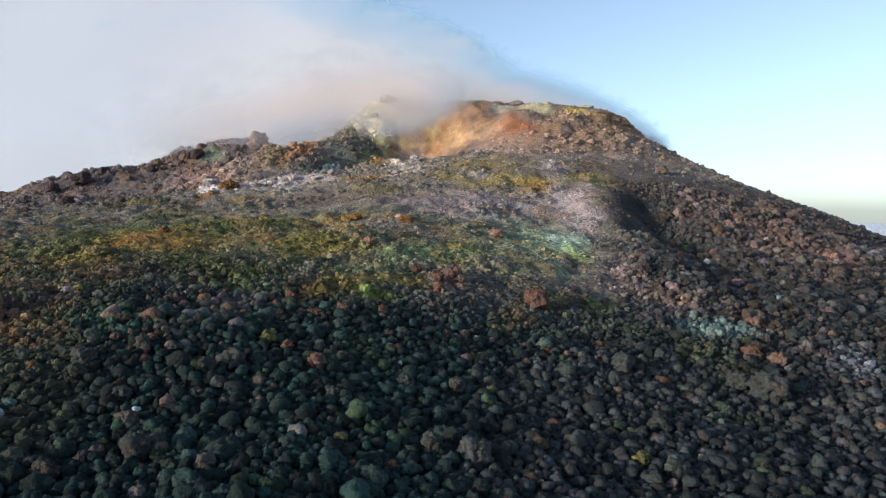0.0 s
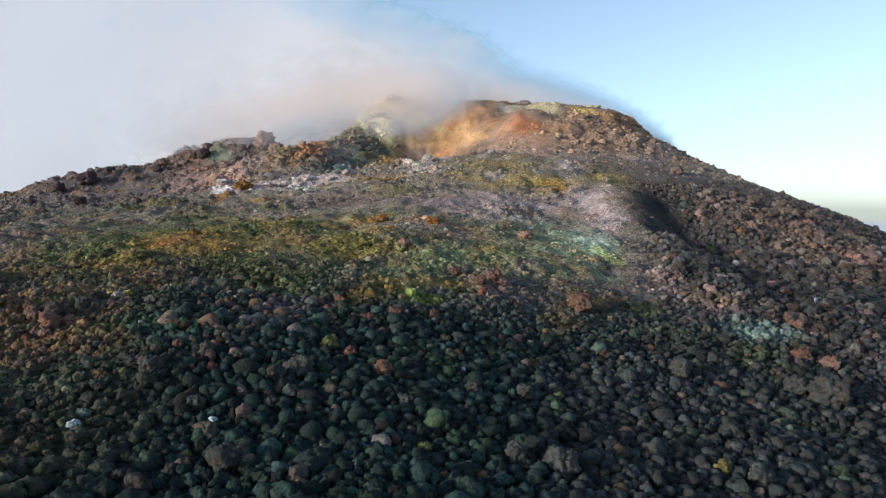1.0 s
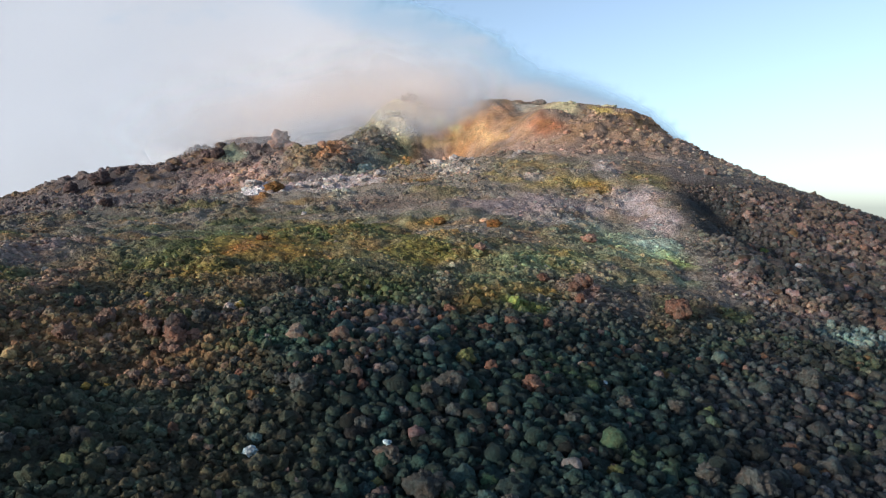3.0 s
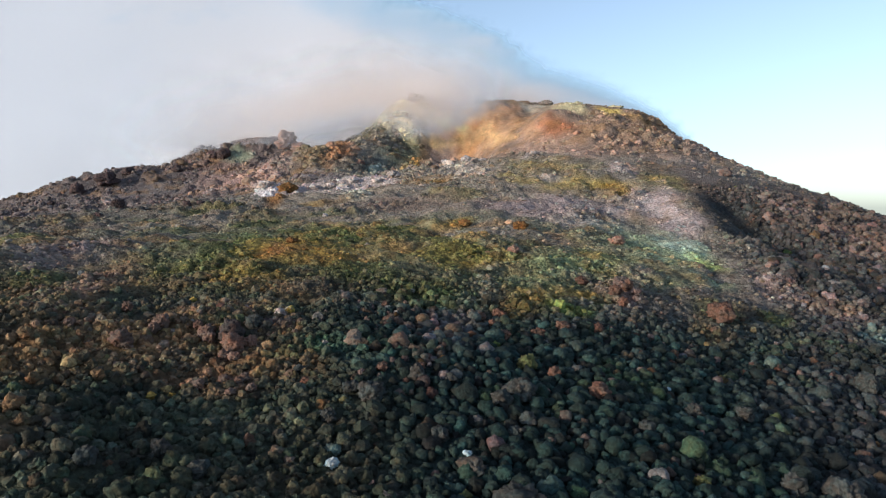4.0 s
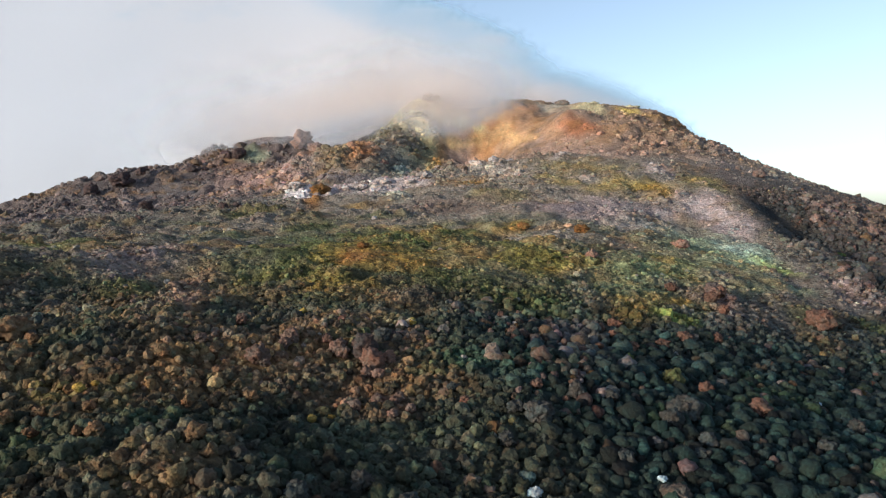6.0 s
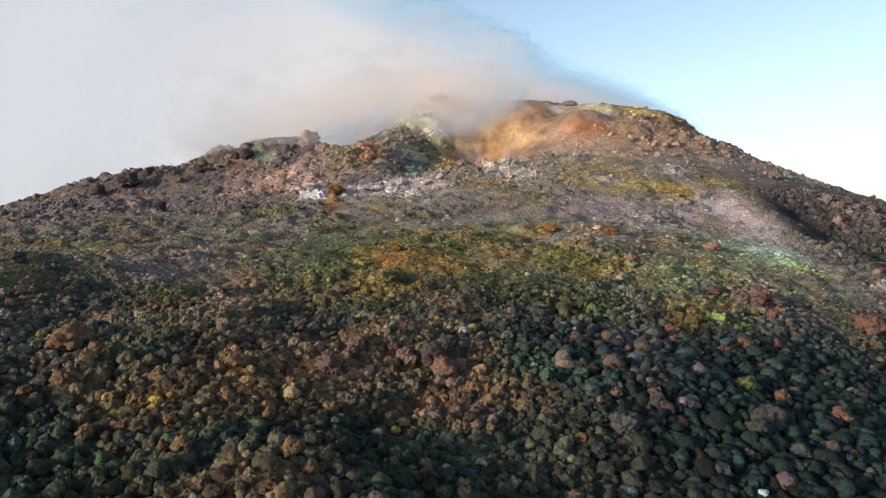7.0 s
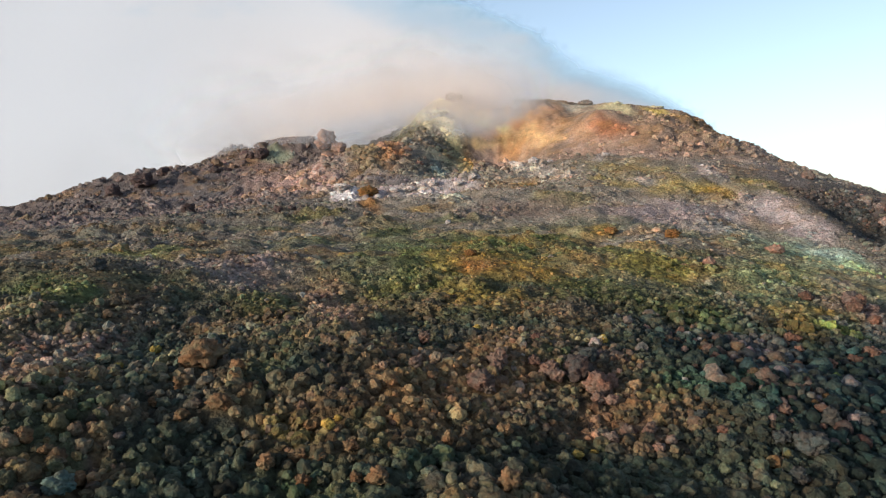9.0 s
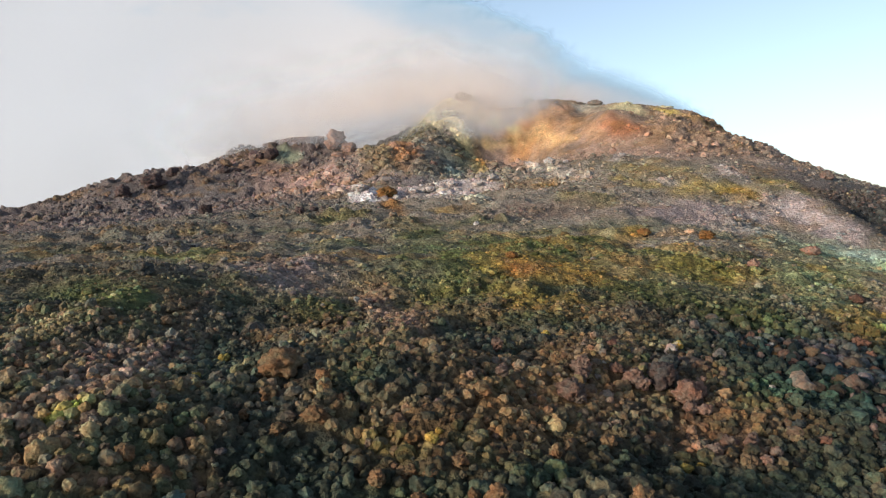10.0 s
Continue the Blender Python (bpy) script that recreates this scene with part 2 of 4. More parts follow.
    patch(-4.0, 22.8, 2.44, 0.69, (0.085, 0.085, 0.074), 78, 0.85)
    patch(-3.6, 22.1, 1.72, 0.24, CYAN, 87, 0.55)
    patch(-4.6, 28.2, 2.67, 0.70, (0.125, 0.11, 0.062), 82, 0.8)
    patch(-2.4, 24.3, 2.96, 0.27, (0.48, 0.255, 0.06), 85, 0.85)
    # slope under the cliff
    patch(-0.8, 27.5, 3.14, 1.12, (0.31, 0.205, 0.165), 87, 0.85)
    patch(-2.6, 23.8, 2.75, 0.31, (0.20, 0.19, 0.10), 88, 0.6)
    patch(-1.3, 19.6, 1.85, 0.64, (0.42, 0.36, 0.31), -81, 0.85)
    patch(1.3, 24.2, 3.37, 0.87, (0.30, 0.205, 0.165), 88, 0.8)
    patch(1.3, 21.1, 1.13, 0.27, CHALK, 66, 0.6)
    patch(3.7, 22.8, 3.16, 2.12, (0.265, 0.175, 0.125), -85, 0.85)
    patch(5.0, 23.3, 1.83, 1.04, (0.27, 0.175, 0.105), 64, 0.7)
    patch(5.1, 20.7, 3.32, 0.90, (0.17, 0.135, 0.11), 72, 0.7)
    patch(5.7, 19.6, 2.94, 0.76, (0.13, 0.105, 0.10), 68, 0.7)
    patch(4.4, 22.1, 1.59, 1.03, (0.22, 0.15, 0.12), -46, 0.5)
    # crater rim
    patch(6.6, 25.9, 2.78, 0.81, (0.25, 0.165, 0.115), 76, 0.8)
    patch(6.0, 25.6, 2.25, 1.01, (0.27, 0.175, 0.12), 54, 0.8)
    patch(2.1, 22.0, 3.53, 1.00, (0.29, 0.20, 0.16), -76, 0.7)
    patch(0.3, 28.1, 1.99, 1.31, (0.40, 0.21, 0.09), -57, 0.92)
    patch(-0.2, 29.0, 0.94, 0.61, (0.45, 0.31, 0.15), -74, 0.6)
    patch(0.7, 26.9, 1.29, 0.34, (0.47, 0.30, 0.15), -60, 0.9)
    patch(-0.1, 28.4, 0.44, 0.16, (0.44, 0.19, 0.06), -48, 0.8)
    patch(-1.2, 28.9, 1.06, 0.34, (0.44, 0.35, 0.18), 5, 0.9)
    patch(-0.5, 28.5, 0.30, 0.14, (0.55, 0.44, 0.17), -35, 0.9)
    patch(-1.3, 28.1, 0.91, 0.22, (0.40, 0.28, 0.13), 8, 0.8)
    patch(-3.5, 29.1, 1.60, 0.41, (0.76, 0.64, 0.34), -59, 0.95)
    patch(-4.0, 29.0, 1.41, 0.17, (0.60, 0.54, 0.36), -73, 0.8)
    patch(1.7, 28.8, 2.04, 0.48, (0.40, 0.215, 0.12), 63, 0.8)
    patch(2.2, 28.4, 0.99, 0.42, (0.56, 0.48, 0.38), -69, 0.9)
    patch(3.6, 27.2, 1.15, 0.59, (0.54, 0.47, 0.28), -56, 0.9)
    patch(5.0, 26.9, 0.89, 0.52, (0.62, 0.46, 0.12), 76, 0.95)
    patch(5.6, 26.2, 0.65, 0.37, (0.42, 0.26, 0.10), -19, 0.8)
    patch(2.5, 25.1, 1.27, 0.58, (0.28, 0.118, 0.062), -75, 0.95, 0.3)
    patch(1.8, 25.9, 1.18, 0.34, (0.34, 0.20, 0.115), 87, 0.7)
    patch(-3.3, 29.4, 1.5, 1.0, (0.76, 0.64, 0.34), 0, 0.95, 0.3)
    patch(0.8, 29.3, 1.7, 0.8, (0.46, 0.27, 0.12), 0, 0.9, 0.4)
    patch(3.2, 29.0, 1.4, 0.7, (0.56, 0.48, 0.36), 0, 0.85, 0.4)
    # ochre and lilac bench
    patch(1.4, 16.5, 1.62, 1.07, (0.30, 0.225, 0.060), -27, 0.85, 0.8)
    patch(1.2, 18.8, 1.31, 1.08, (0.25, 0.20, 0.085), -27, 0.7, 0.8)
    patch(2.3, 15.9, 0.72, 0.68, (0.34, 0.205, 0.040), -43, 0.85)
    patch(3.7, 16.9, 1.15, 0.63, (0.23, 0.185, 0.060), 68, 0.75)
    patch(2.9, 18.1, 1.14, 0.44, (0.42, 0.35, 0.34), 65, 0.85)
    patch(0.7, 17.1, 0.55, 0.46, (0.40, 0.34, 0.32), 44, 0.75)
    patch(-1.5, 15.5, 0.90, 0.75, (0.22, 0.19, 0.070), 78, 0.6)
    patch(-1.9, 17.5, 0.80, 0.26, (0.32, 0.17, 0.04), 75, 0.7)
    patch(0.1, 14.1, 1.39, 0.74, (0.285, 0.22, 0.215), 18, 0.85)
    patch(-2.7, 14.6, 1.40, 0.82, (0.17, 0.125, 0.105), -8, 0.75)
    patch(-4.5, 13.9, 1.17, 0.83, (0.135, 0.110, 0.085), 3, 0.6)
    patch(2.7, 15.3, 1.08, 0.67, (0.35, 0.29, 0.285), 87, 0.8)
    patch(3.0, 13.9, 0.88, 0.41, (0.33, 0.27, 0.27), -88, 0.75)
    patch(3.0, 14.5, 1.74, 0.44, (0.36, 0.295, 0.295), 78, 0.85)
    patch(1.2, 13.6, 1.23, 0.52, (0.30, 0.27, 0.26), 33, 0.7)
    # pale green crust and its rim
    patch(1.6, 11.6, 1.32, 0.90, (0.245, 0.285, 0.150), 77, 0.9)
    patch(1.5, 13.3, 1.08, 0.52, (0.27, 0.27, 0.21), 49, 0.7)
    patch(2.2, 11.4, 0.50, 0.38, LIME, -76, 0.75)
    patch(2.4, 12.1, 0.95, 0.25, (0.24, 0.34, 0.31), 85, 0.65)
    patch(0.3, 10.5, 0.95, 0.50, (0.19, 0.19, 0.075), 66, 0.75)
    patch(0.8, 12.0, 0.74, 0.20, (0.13, 0.09, 0.075), 55, 0.75)
    patch(0.1, 8.8, 0.82, 0.37, (0.20, 0.125, 0.115), 82, 0.85)
    patch(0.6, 9.7, 0.53, 0.29, (0.24, 0.195, 0.20), 53, 0.8)
    patch(1.0, 9.6, 0.65, 0.35, (0.16, 0.165, 0.085), 62, 0.7)
    patch(2.7, 10.0, 0.79, 0.41, (0.19, 0.145, 0.14), 87, 0.8)
    patch(3.1, 9.3, 0.57, 0.35, (0.13, 0.095, 0.09), -55, 0.7)
    patch(0.8, 7.5, 0.66, 0.21, (0.125, 0.085, 0.038), 80, 0.6)
    patch(1.3, 8.5, 0.43, 0.28, (0.085, 0.080, 0.034), 53, 0.7)
    patch(2.1, 8.7, 0.41, 0.18, (0.10, 0.11, 0.035), 58, 0.7)
    patch(1.6, 12.1, 1.99, 1.00, (0.25, 0.30, 0.19), 85, 0.75)
    patch(2.1, 12.3, 1.15, 0.26, (0.25, 0.36, 0.34), -81, 0.6)
    patch(2.3, 11.1, 0.80, 0.19, (0.26, 0.30, 0.08), -82, 0.7)
    patch(1.5, 14.6, 1.32, 0.63, (0.29, 0.235, 0.235), 5, 0.6)
    patch(2.8, 14.4, 0.98, 0.37, (0.36, 0.30, 0.30), 87, 0.7)
    # dark gully, shade painted into its near-black stone colour, and brown flank
    patch(6.5, 14.7, 3.47, 2.35, (0.100, 0.073, 0.062), 74, 0.8)
    patch(6.0, 15.7, 0.87, 0.77, (0.145, 0.110, 0.098), 8, 0.7)
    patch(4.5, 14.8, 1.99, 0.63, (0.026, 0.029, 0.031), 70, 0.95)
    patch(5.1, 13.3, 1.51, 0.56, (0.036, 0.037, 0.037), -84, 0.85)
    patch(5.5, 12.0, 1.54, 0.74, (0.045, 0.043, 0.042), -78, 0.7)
    patch(4.5, 16.7, 1.02, 0.39, (0.10, 0.075, 0.06), 74, 0.7)
    patch(7.0, 14.1, 0.90, 0.40, (0.125, 0.090, 0.080), -24, 0.6)
    patch(8.0, 13.5, 0.89, 0.41, (0.15, 0.080, 0.066), 65, 0.7)
    patch(9.2, 14.7, 1.27, 0.26, LILAC, 51, 0.5)
    patch(4.2, 8.8, 0.61, 0.37, (0.105, 0.070, 0.062), 45, 0.6)
    patch(3.4, 8.3, 0.49, 0.36, (0.155, 0.225, 0.205), 3, 0.8)
    patch(2.9, 7.3, 0.48, 0.43, (0.045, 0.058, 0.032), 58, 0.7)
    patch(3.9, 7.5, 0.50, 0.34, (0.055, 0.048, 0.044), 48, 0.6)
    patch(4.7, 7.4, 0.59, 0.23, (0.105, 0.110, 0.125), 50, 0.7)
    patch(2.4, 7.6, 0.66, 0.32, (0.036, 0.046, 0.032), 54, 0.5)
    # moss and ochre crust
    patch(-3.4, 10.8, 3.46, 2.33, (0.082, 0.098, 0.022), -41, 0.9)
    patch(-5.5, 9.4, 1.86, 1.71, (0.080, 0.092, 0.026), -45, 0.8)
    patch(-3.4, 9.2, 1.56, 1.34, (0.062, 0.070, 0.022), -4, 0.9, 0.7)
    patch(-2.6, 7.7, 0.63, 0.46, (0.055, 0.065, 0.024), -58, 0.85)
    patch(-1.4, 7.7, 0.60, 0.41, (0.11, 0.080, 0.022), 72, 0.9)
    patch(-0.8, 7.7, 0.44, 0.31, (0.17, 0.205, 0.045), 56, 0.85)
    patch(-0.7, 8.5, 0.36, 0.14, (0.28, 0.165, 0.030), 32, 0.8)
    patch(0.3, 9.7, 0.60, 0.55, (0.19, 0.185, 0.095), 28, 0.6)
    patch(-3.6, 9.4, 0.83, 0.63, (0.215, 0.125, 0.025), 8, 0.75, 0.9)
    patch(-4.5, 8.1, 0.71, 0.33, (0.20, 0.120, 0.026), -59, 0.7, 0.9)
    patch(-4.3, 9.7, 0.55, 0.28, (0.30, 0.135, 0.035), -88, 0.85)
    patch(-4.7, 10.0, 0.73, 0.23, (0.26, 0.185, 0.040), 84, 0.8)
    patch(-1.8, 12.4, 0.57, 0.28, (0.33, 0.19, 0.035), 41, 0.8)
    patch(-3.9, 7.6, 0.65, 0.34, (0.17, 0.105, 0.062), -50, 0.75)
    patch(-5.2, 11.5, 0.82, 0.66, (0.095, 0.115, 0.050), -73, 0.8)
    patch(-5.0, 8.8, 0.56, 0.23, (0.075, 0.088, 0.036), -22, 0.7)
    patch(-0.8, 9.4, 1.01, 0.54, (0.175, 0.200, 0.105), 56, 0.8)
    patch(-1.0, 8.3, 0.47, 0.22, (0.24, 0.165, 0.055), 36, 0.7)
    patch(-8.4, 10.4, 0.85, 0.73, (0.150, 0.155, 0.040), -24, 0.8)
    patch(-8.5, 7.7, 0.72, 0.26, (0.070, 0.085, 0.026), -39, 0.8)
    patch(-7.7, 8.3, 0.39, 0.18, (0.050, 0.058, 0.034), 38, 0.8)
    patch(-6.8, 9.5, 1.19, 0.76, (0.21, 0.155, 0.150), -69, 0.85)
    patch(-5.9, 8.1, 1.24, 0.29, (0.22, 0.135, 0.100), -81, 0.8)
    patch(-7.7, 10.0, 0.47, 0.25, (0.17, 0.115, 0.055), -22, 0.7)
    patch(-6.5, 7.7, 0.35, 0.31, (0.065, 0.075, 0.030), 83, 0.7)
    patch(-7.8, 6.9, 0.50, 0.25, (0.070, 0.078, 0.036), 31, 0.6)
    patch(-10.6, 12.0, 1.78, 0.52, (0.090, 0.085, 0.050), -52, 0.6)
    patch(-4.4, 8.4, 0.85, 0.57, (0.165, 0.125, 0.032), -37, 0.7, 0.9)
    patch(-2.5, 10.0, 1.08, 0.91, (0.165, 0.130, 0.034), -8, 0.6, 0.9)
    patch(-4.1, 10.2, 0.95, 0.27, (0.24, 0.145, 0.035), -69, 0.7)
    patch(-6.1, 9.8, 1.12, 0.37, (0.17, 0.145, 0.14), -49, 0.6)
    patch(-2.1, 7.4, 0.62, 0.22, (0.085, 0.105, 0.050), 21, 0.6)
    patch(-2.2, 6.7, 0.30, 0.23, (0.120, 0.115, 0.115), 27, 0.7)
    patch(-3.0, 5.8, 0.54, 0.19, (0.055, 0.085, 0.042), 3, 0.75)
    # brown and orange clinker
    patch(-7.7, 6.0, 1.35, 0.26, (0.18, 0.122, 0.094), 79, 0.85)
    patch(-7.3, 4.8, 0.27, 0.12, (0.060, 0.070, 0.040), 10, 0.8)
    patch(-7.2, 5.2, 0.33, 0.24, (0.066, 0.066, 0.040), 47, 0.8)
    patch(-6.1, 5.9, 0.64, 0.23, (0.050, 0.058, 0.034), -84, 0.85)
    patch(-7.7, 5.1, 0.12, 0.12, (0.22, 0.25, 0.035), -6, 0.9)
    patch(-7.3, 4.6, 0.29, 0.12, (0.15, 0.092, 0.052), 3, 0.7)
    patch(-4.9, 5.7, 0.97, 0.55, (0.165, 0.092, 0.040), 50, 0.7)
    patch(-6.7, 5.7, 0.31, 0.17, (0.155, 0.100, 0.064), -8, 0.8)
    patch(-4.0, 5.2, 0.25, 0.23, (0.150, 0.085, 0.050), -57, 0.65)
    patch(-3.1, 5.8, 0.38, 0.17, (0.032, 0.060, 0.045), -20, 0.85)
    patch(-5.1, 4.8, 0.22, 0.12, (0.040, 0.066, 0.034), 35, 0.7)
    patch(-3.8, 6.3, 0.27, 0.19, (0.065, 0.060, 0.066), 19, 0.7)
    patch(-5.9, 5.1, 0.22, 0.19, (0.055, 0.058, 0.036), -4, 0.6)
    patch(-2.1, 6.8, 0.88, 0.29, (0.120, 0.110, 0.105), 72, 0.65)
    patch(-3.2, 5.8, 0.28, 0.15, (0.042, 0.074, 0.040), -27, 0.7)
    patch(-2.9, 5.6, 0.39, 0.27, (0.030, 0.048, 0.040), -23, 0.7)
    patch(-5.5, 5.1, 0.50, 0.35, (0.125, 0.078, 0.036), 6, 0.5)
    patch(-5.8, 5.1, 0.21, 0.12, (0.17, 0.125, 0.030), -26, 0.6)
    patch(-3.7, 7.2, 0.67, 0.27, (0.19, 0.115, 0.045), -15, 0.6)
    patch(-4.1, 5.4, 0.46, 0.22, (0.150, 0.085, 0.044), 14, 0.6)
    patch(-8.0, 6.6, 0.28, 0.22, (0.16, 0.105, 0.085), 67, 0.7)
    patch(-5.5, 4.5, 0.49, 0.25, (0.066, 0.072, 0.032), -44, 0.6)
    lay(0.2 * smooth(9.0, 7.5, y) * smooth(0.42, 0.6, fbm(x, y, 0.34, 2, 58)), (0.080, 0.110, 0.035))
    # clods and pale efflorescence break the crust up
    upper = smooth(7.6, 10.0, y) * (1 - 0.75 * smooth(2.8, 4.2, x) * smooth(20, 17, y))
    lay(0.2 * upper * smooth(0.08, 0.42, fbm(x, y, 0.6, 4, 55, 0.65)), (0.075, 0.058, 0.048))
    lay((0.05 + 0.10 * smooth(-4, -0.5, x)) * upper * smooth(0.10, 0.45, fbm(x, y, 0.8, 4, 56, 0.65)), (0.26, 0.225, 0.215))
    lay(0.35 * upper * smooth(0.18, 0.45, fbm(x, y, 0.9, 4, 57, 0.65)), OCHRE)
    belt = smooth(8.6, 9.6, y) * smooth(14.5, 12.5, y) * smooth(2.4, 0.8, x)
    lay(0.4 * belt * smooth(0.0, 0.30, fbm(x, y, 1.3, 4, 53, 0.6)), (0.074, 0.090, 0.030))
    lay(0.15 * belt * smooth(0.12, 0.34, fbm(x, y, 1.1, 4, 54, 0.6)), (0.20, 0.145, 0.125))
    lay(0.35 * belt * smooth(0.18, 0.40, fbm(x, y, 0.8, 4, 59, 0.6)), (0.27, 0.145, 0.040))
    # broken swarms of brown and lilac clods stand out of the moss
    lay(0.15 * smooth(8.6, 9.6, y) * smooth(17.5, 15.5, y) * smooth(3.0, 1.8, x) * smooth(0.02, 0.28, fbm(x, y, 1.3, 3, 28)), (0.20, 0.140, 0.100))
    # every clod has its own tone; shade in the creases is painted darker
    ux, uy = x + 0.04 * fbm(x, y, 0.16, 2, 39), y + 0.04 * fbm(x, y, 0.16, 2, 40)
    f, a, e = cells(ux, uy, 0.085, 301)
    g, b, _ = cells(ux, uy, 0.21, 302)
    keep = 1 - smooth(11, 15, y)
    warm = keep * rugged(x, y) * np.clip(b * b * (1 - 1.6 * g), 0, 1)
    lay(0.3 * warm * smooth(5.5, 8, y), (0.165, 0.115, 0.088))
    lay(0.35 * keep * crusted(x, y) * smooth(0.86, 0.95, e) * smooth(0.6, 0.3, f), (0.24, 0.20, 0.085))
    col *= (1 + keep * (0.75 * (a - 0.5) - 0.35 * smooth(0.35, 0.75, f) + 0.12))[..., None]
    # the far lowland, its pale haze painted into the ground colour
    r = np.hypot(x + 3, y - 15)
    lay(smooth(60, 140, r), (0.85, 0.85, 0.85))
    grain = np.clip(1 + 0.3 * fbm(x, y, 0.5, 3, 51) + 0.16 * fbm(x, y, 5.0, 2, 52), 0.5, 1.6)
    return np.clip(col * grain[..., None], 0.008, 0.85)


# ---------------------------------------------------------------- materials
def nodes_of(name):
    m = bpy.data.materials.new(name)
    m.use_nodes = True
    return m, m.node_tree.nodes, m.node_tree.links


def noise_node(nodes, links, coords, size, detail, rough=0.6):
    n = nodes.new("ShaderNodeTexNoise")
    n.inputs["Scale"].default_value, n.inputs["Detail"].default_value, n.inputs["Roughness"].default_value = 1.0 / size, detail, rough
    links.new(coords, n.inputs["Vector"])
    return n.outputs["Fac"]


def ramp(nodes, links, fac, lo, hi, out_lo, out_hi):
    n = nodes.new("ShaderNodeMapRange")
    for key, v in (("From Min", lo), ("From Max", hi), ("To Min", out_lo), ("To Max", out_hi)):
        n.inputs[key].default_value = v
    links.new(fac, n.inputs["Value"])
    return n.outputs["Result"]


def times(nodes, links, a, b):
    n = nodes.new("ShaderNodeMath")
    n.operation = "MULTIPLY"
    links.new(a, n.inputs[0])
    links.new(b, n.inputs[1])
    return n.outputs[0]


def rock_material(name, own_colour, per_island=False, grain=0.02, bump=0.5, depth=0.012, contrast=0.45, film_amount=1.0):
    """Porous volcanic rock. own_colour: the object's colour, else the mineral colours of the mesh."""
    m, nodes, links = nodes_of(name)
    shader = nodes["Principled BSDF"]
    shader.inputs["Roughness"].default_value = 0.93
    shader.inputs["Specular IOR Level"].default_value = 0.2
    where = nodes.new("ShaderNodeNewGeometry")
    coords = where.outputs["Position"]
    if own_colour:
        colour = nodes.new("ShaderNodeObjectInfo").outputs["Color"]
    else:
        attribute = nodes.new("ShaderNodeAttribute")
        attribute.attribute_name = "mineral"
        colour = attribute.outputs["Color"]
    fine = noise_node(nodes, links, coords, grain, 4)
    coarse = noise_node(nodes, links, coords, grain * 9, 3)
    value = times(nodes, links, ramp(nodes, links, fine, 0.3, 0.7, 1 - contrast, 1 + contrast), ramp(nodes, links, coarse, 0.3, 0.7, 0.7, 1.3))
    if per_island:
        value = times(nodes, links, value, ramp(nodes, links, where.outputs["Random Per Island"], 0, 1, 0.75, 1.25))
    scale = nodes.new("ShaderNodeVectorMath")
    scale.operation = "SCALE"
    links.new(colour, scale.inputs[0])
    links.new(value, scale.inputs["Scale"])
    # green films and warm oxide stain each stone unevenly
    stain = noise_node(nodes, links, coords, grain * 3.2, 3, 0.65)
    film = nodes.new("ShaderNodeMix")
    film.data_type = "RGBA"
    film.inputs["A"].default_value = (1 - 0.17 * film_amount, 1 + 0.04 * film_amount, 1 + 0.11 * film_amount, 1)
    film.inputs["B"].default_value = (1 + 0.15 * film_amount, 1 - 0.03 * film_amount, 1 - 0.11 * film_amount, 1)
    links.new(ramp(nodes, links, stain, 0.36, 0.64, 0.0, 1.0), film.inputs["Factor"])
    stained = nodes.new("ShaderNodeVectorMath")
    stained.operation = "MULTIPLY"
    links.new(scale.outputs[0], stained.inputs[0])
    links.new(film.outputs["Result"], stained.inputs[1])
    links.new(stained.outputs[0], shader.inputs["Base Color"])
    relief_node = nodes.new("ShaderNodeBump")
    relief_node.inputs["Strength"].default_value, relief_node.inputs["Distance"].default_value = bump, depth
    links.new(fine, relief_node.inputs["Height"])
    links.new(relief_node.outputs["Normal"], shader.inputs["Normal"])
    return m


M_GROUND = rock_material("mineral_ground", False, grain=0.045, bump=1.0, depth=0.06, contrast=0.5, film_amount=0.35)
M_SCREE = rock_material("scree_stones", False, True, grain=0.022, bump=1.0, depth=0.018)
M_ROCK = rock_material("loose_rock", True, grain=0.026, bump=1.0, depth=0.022)


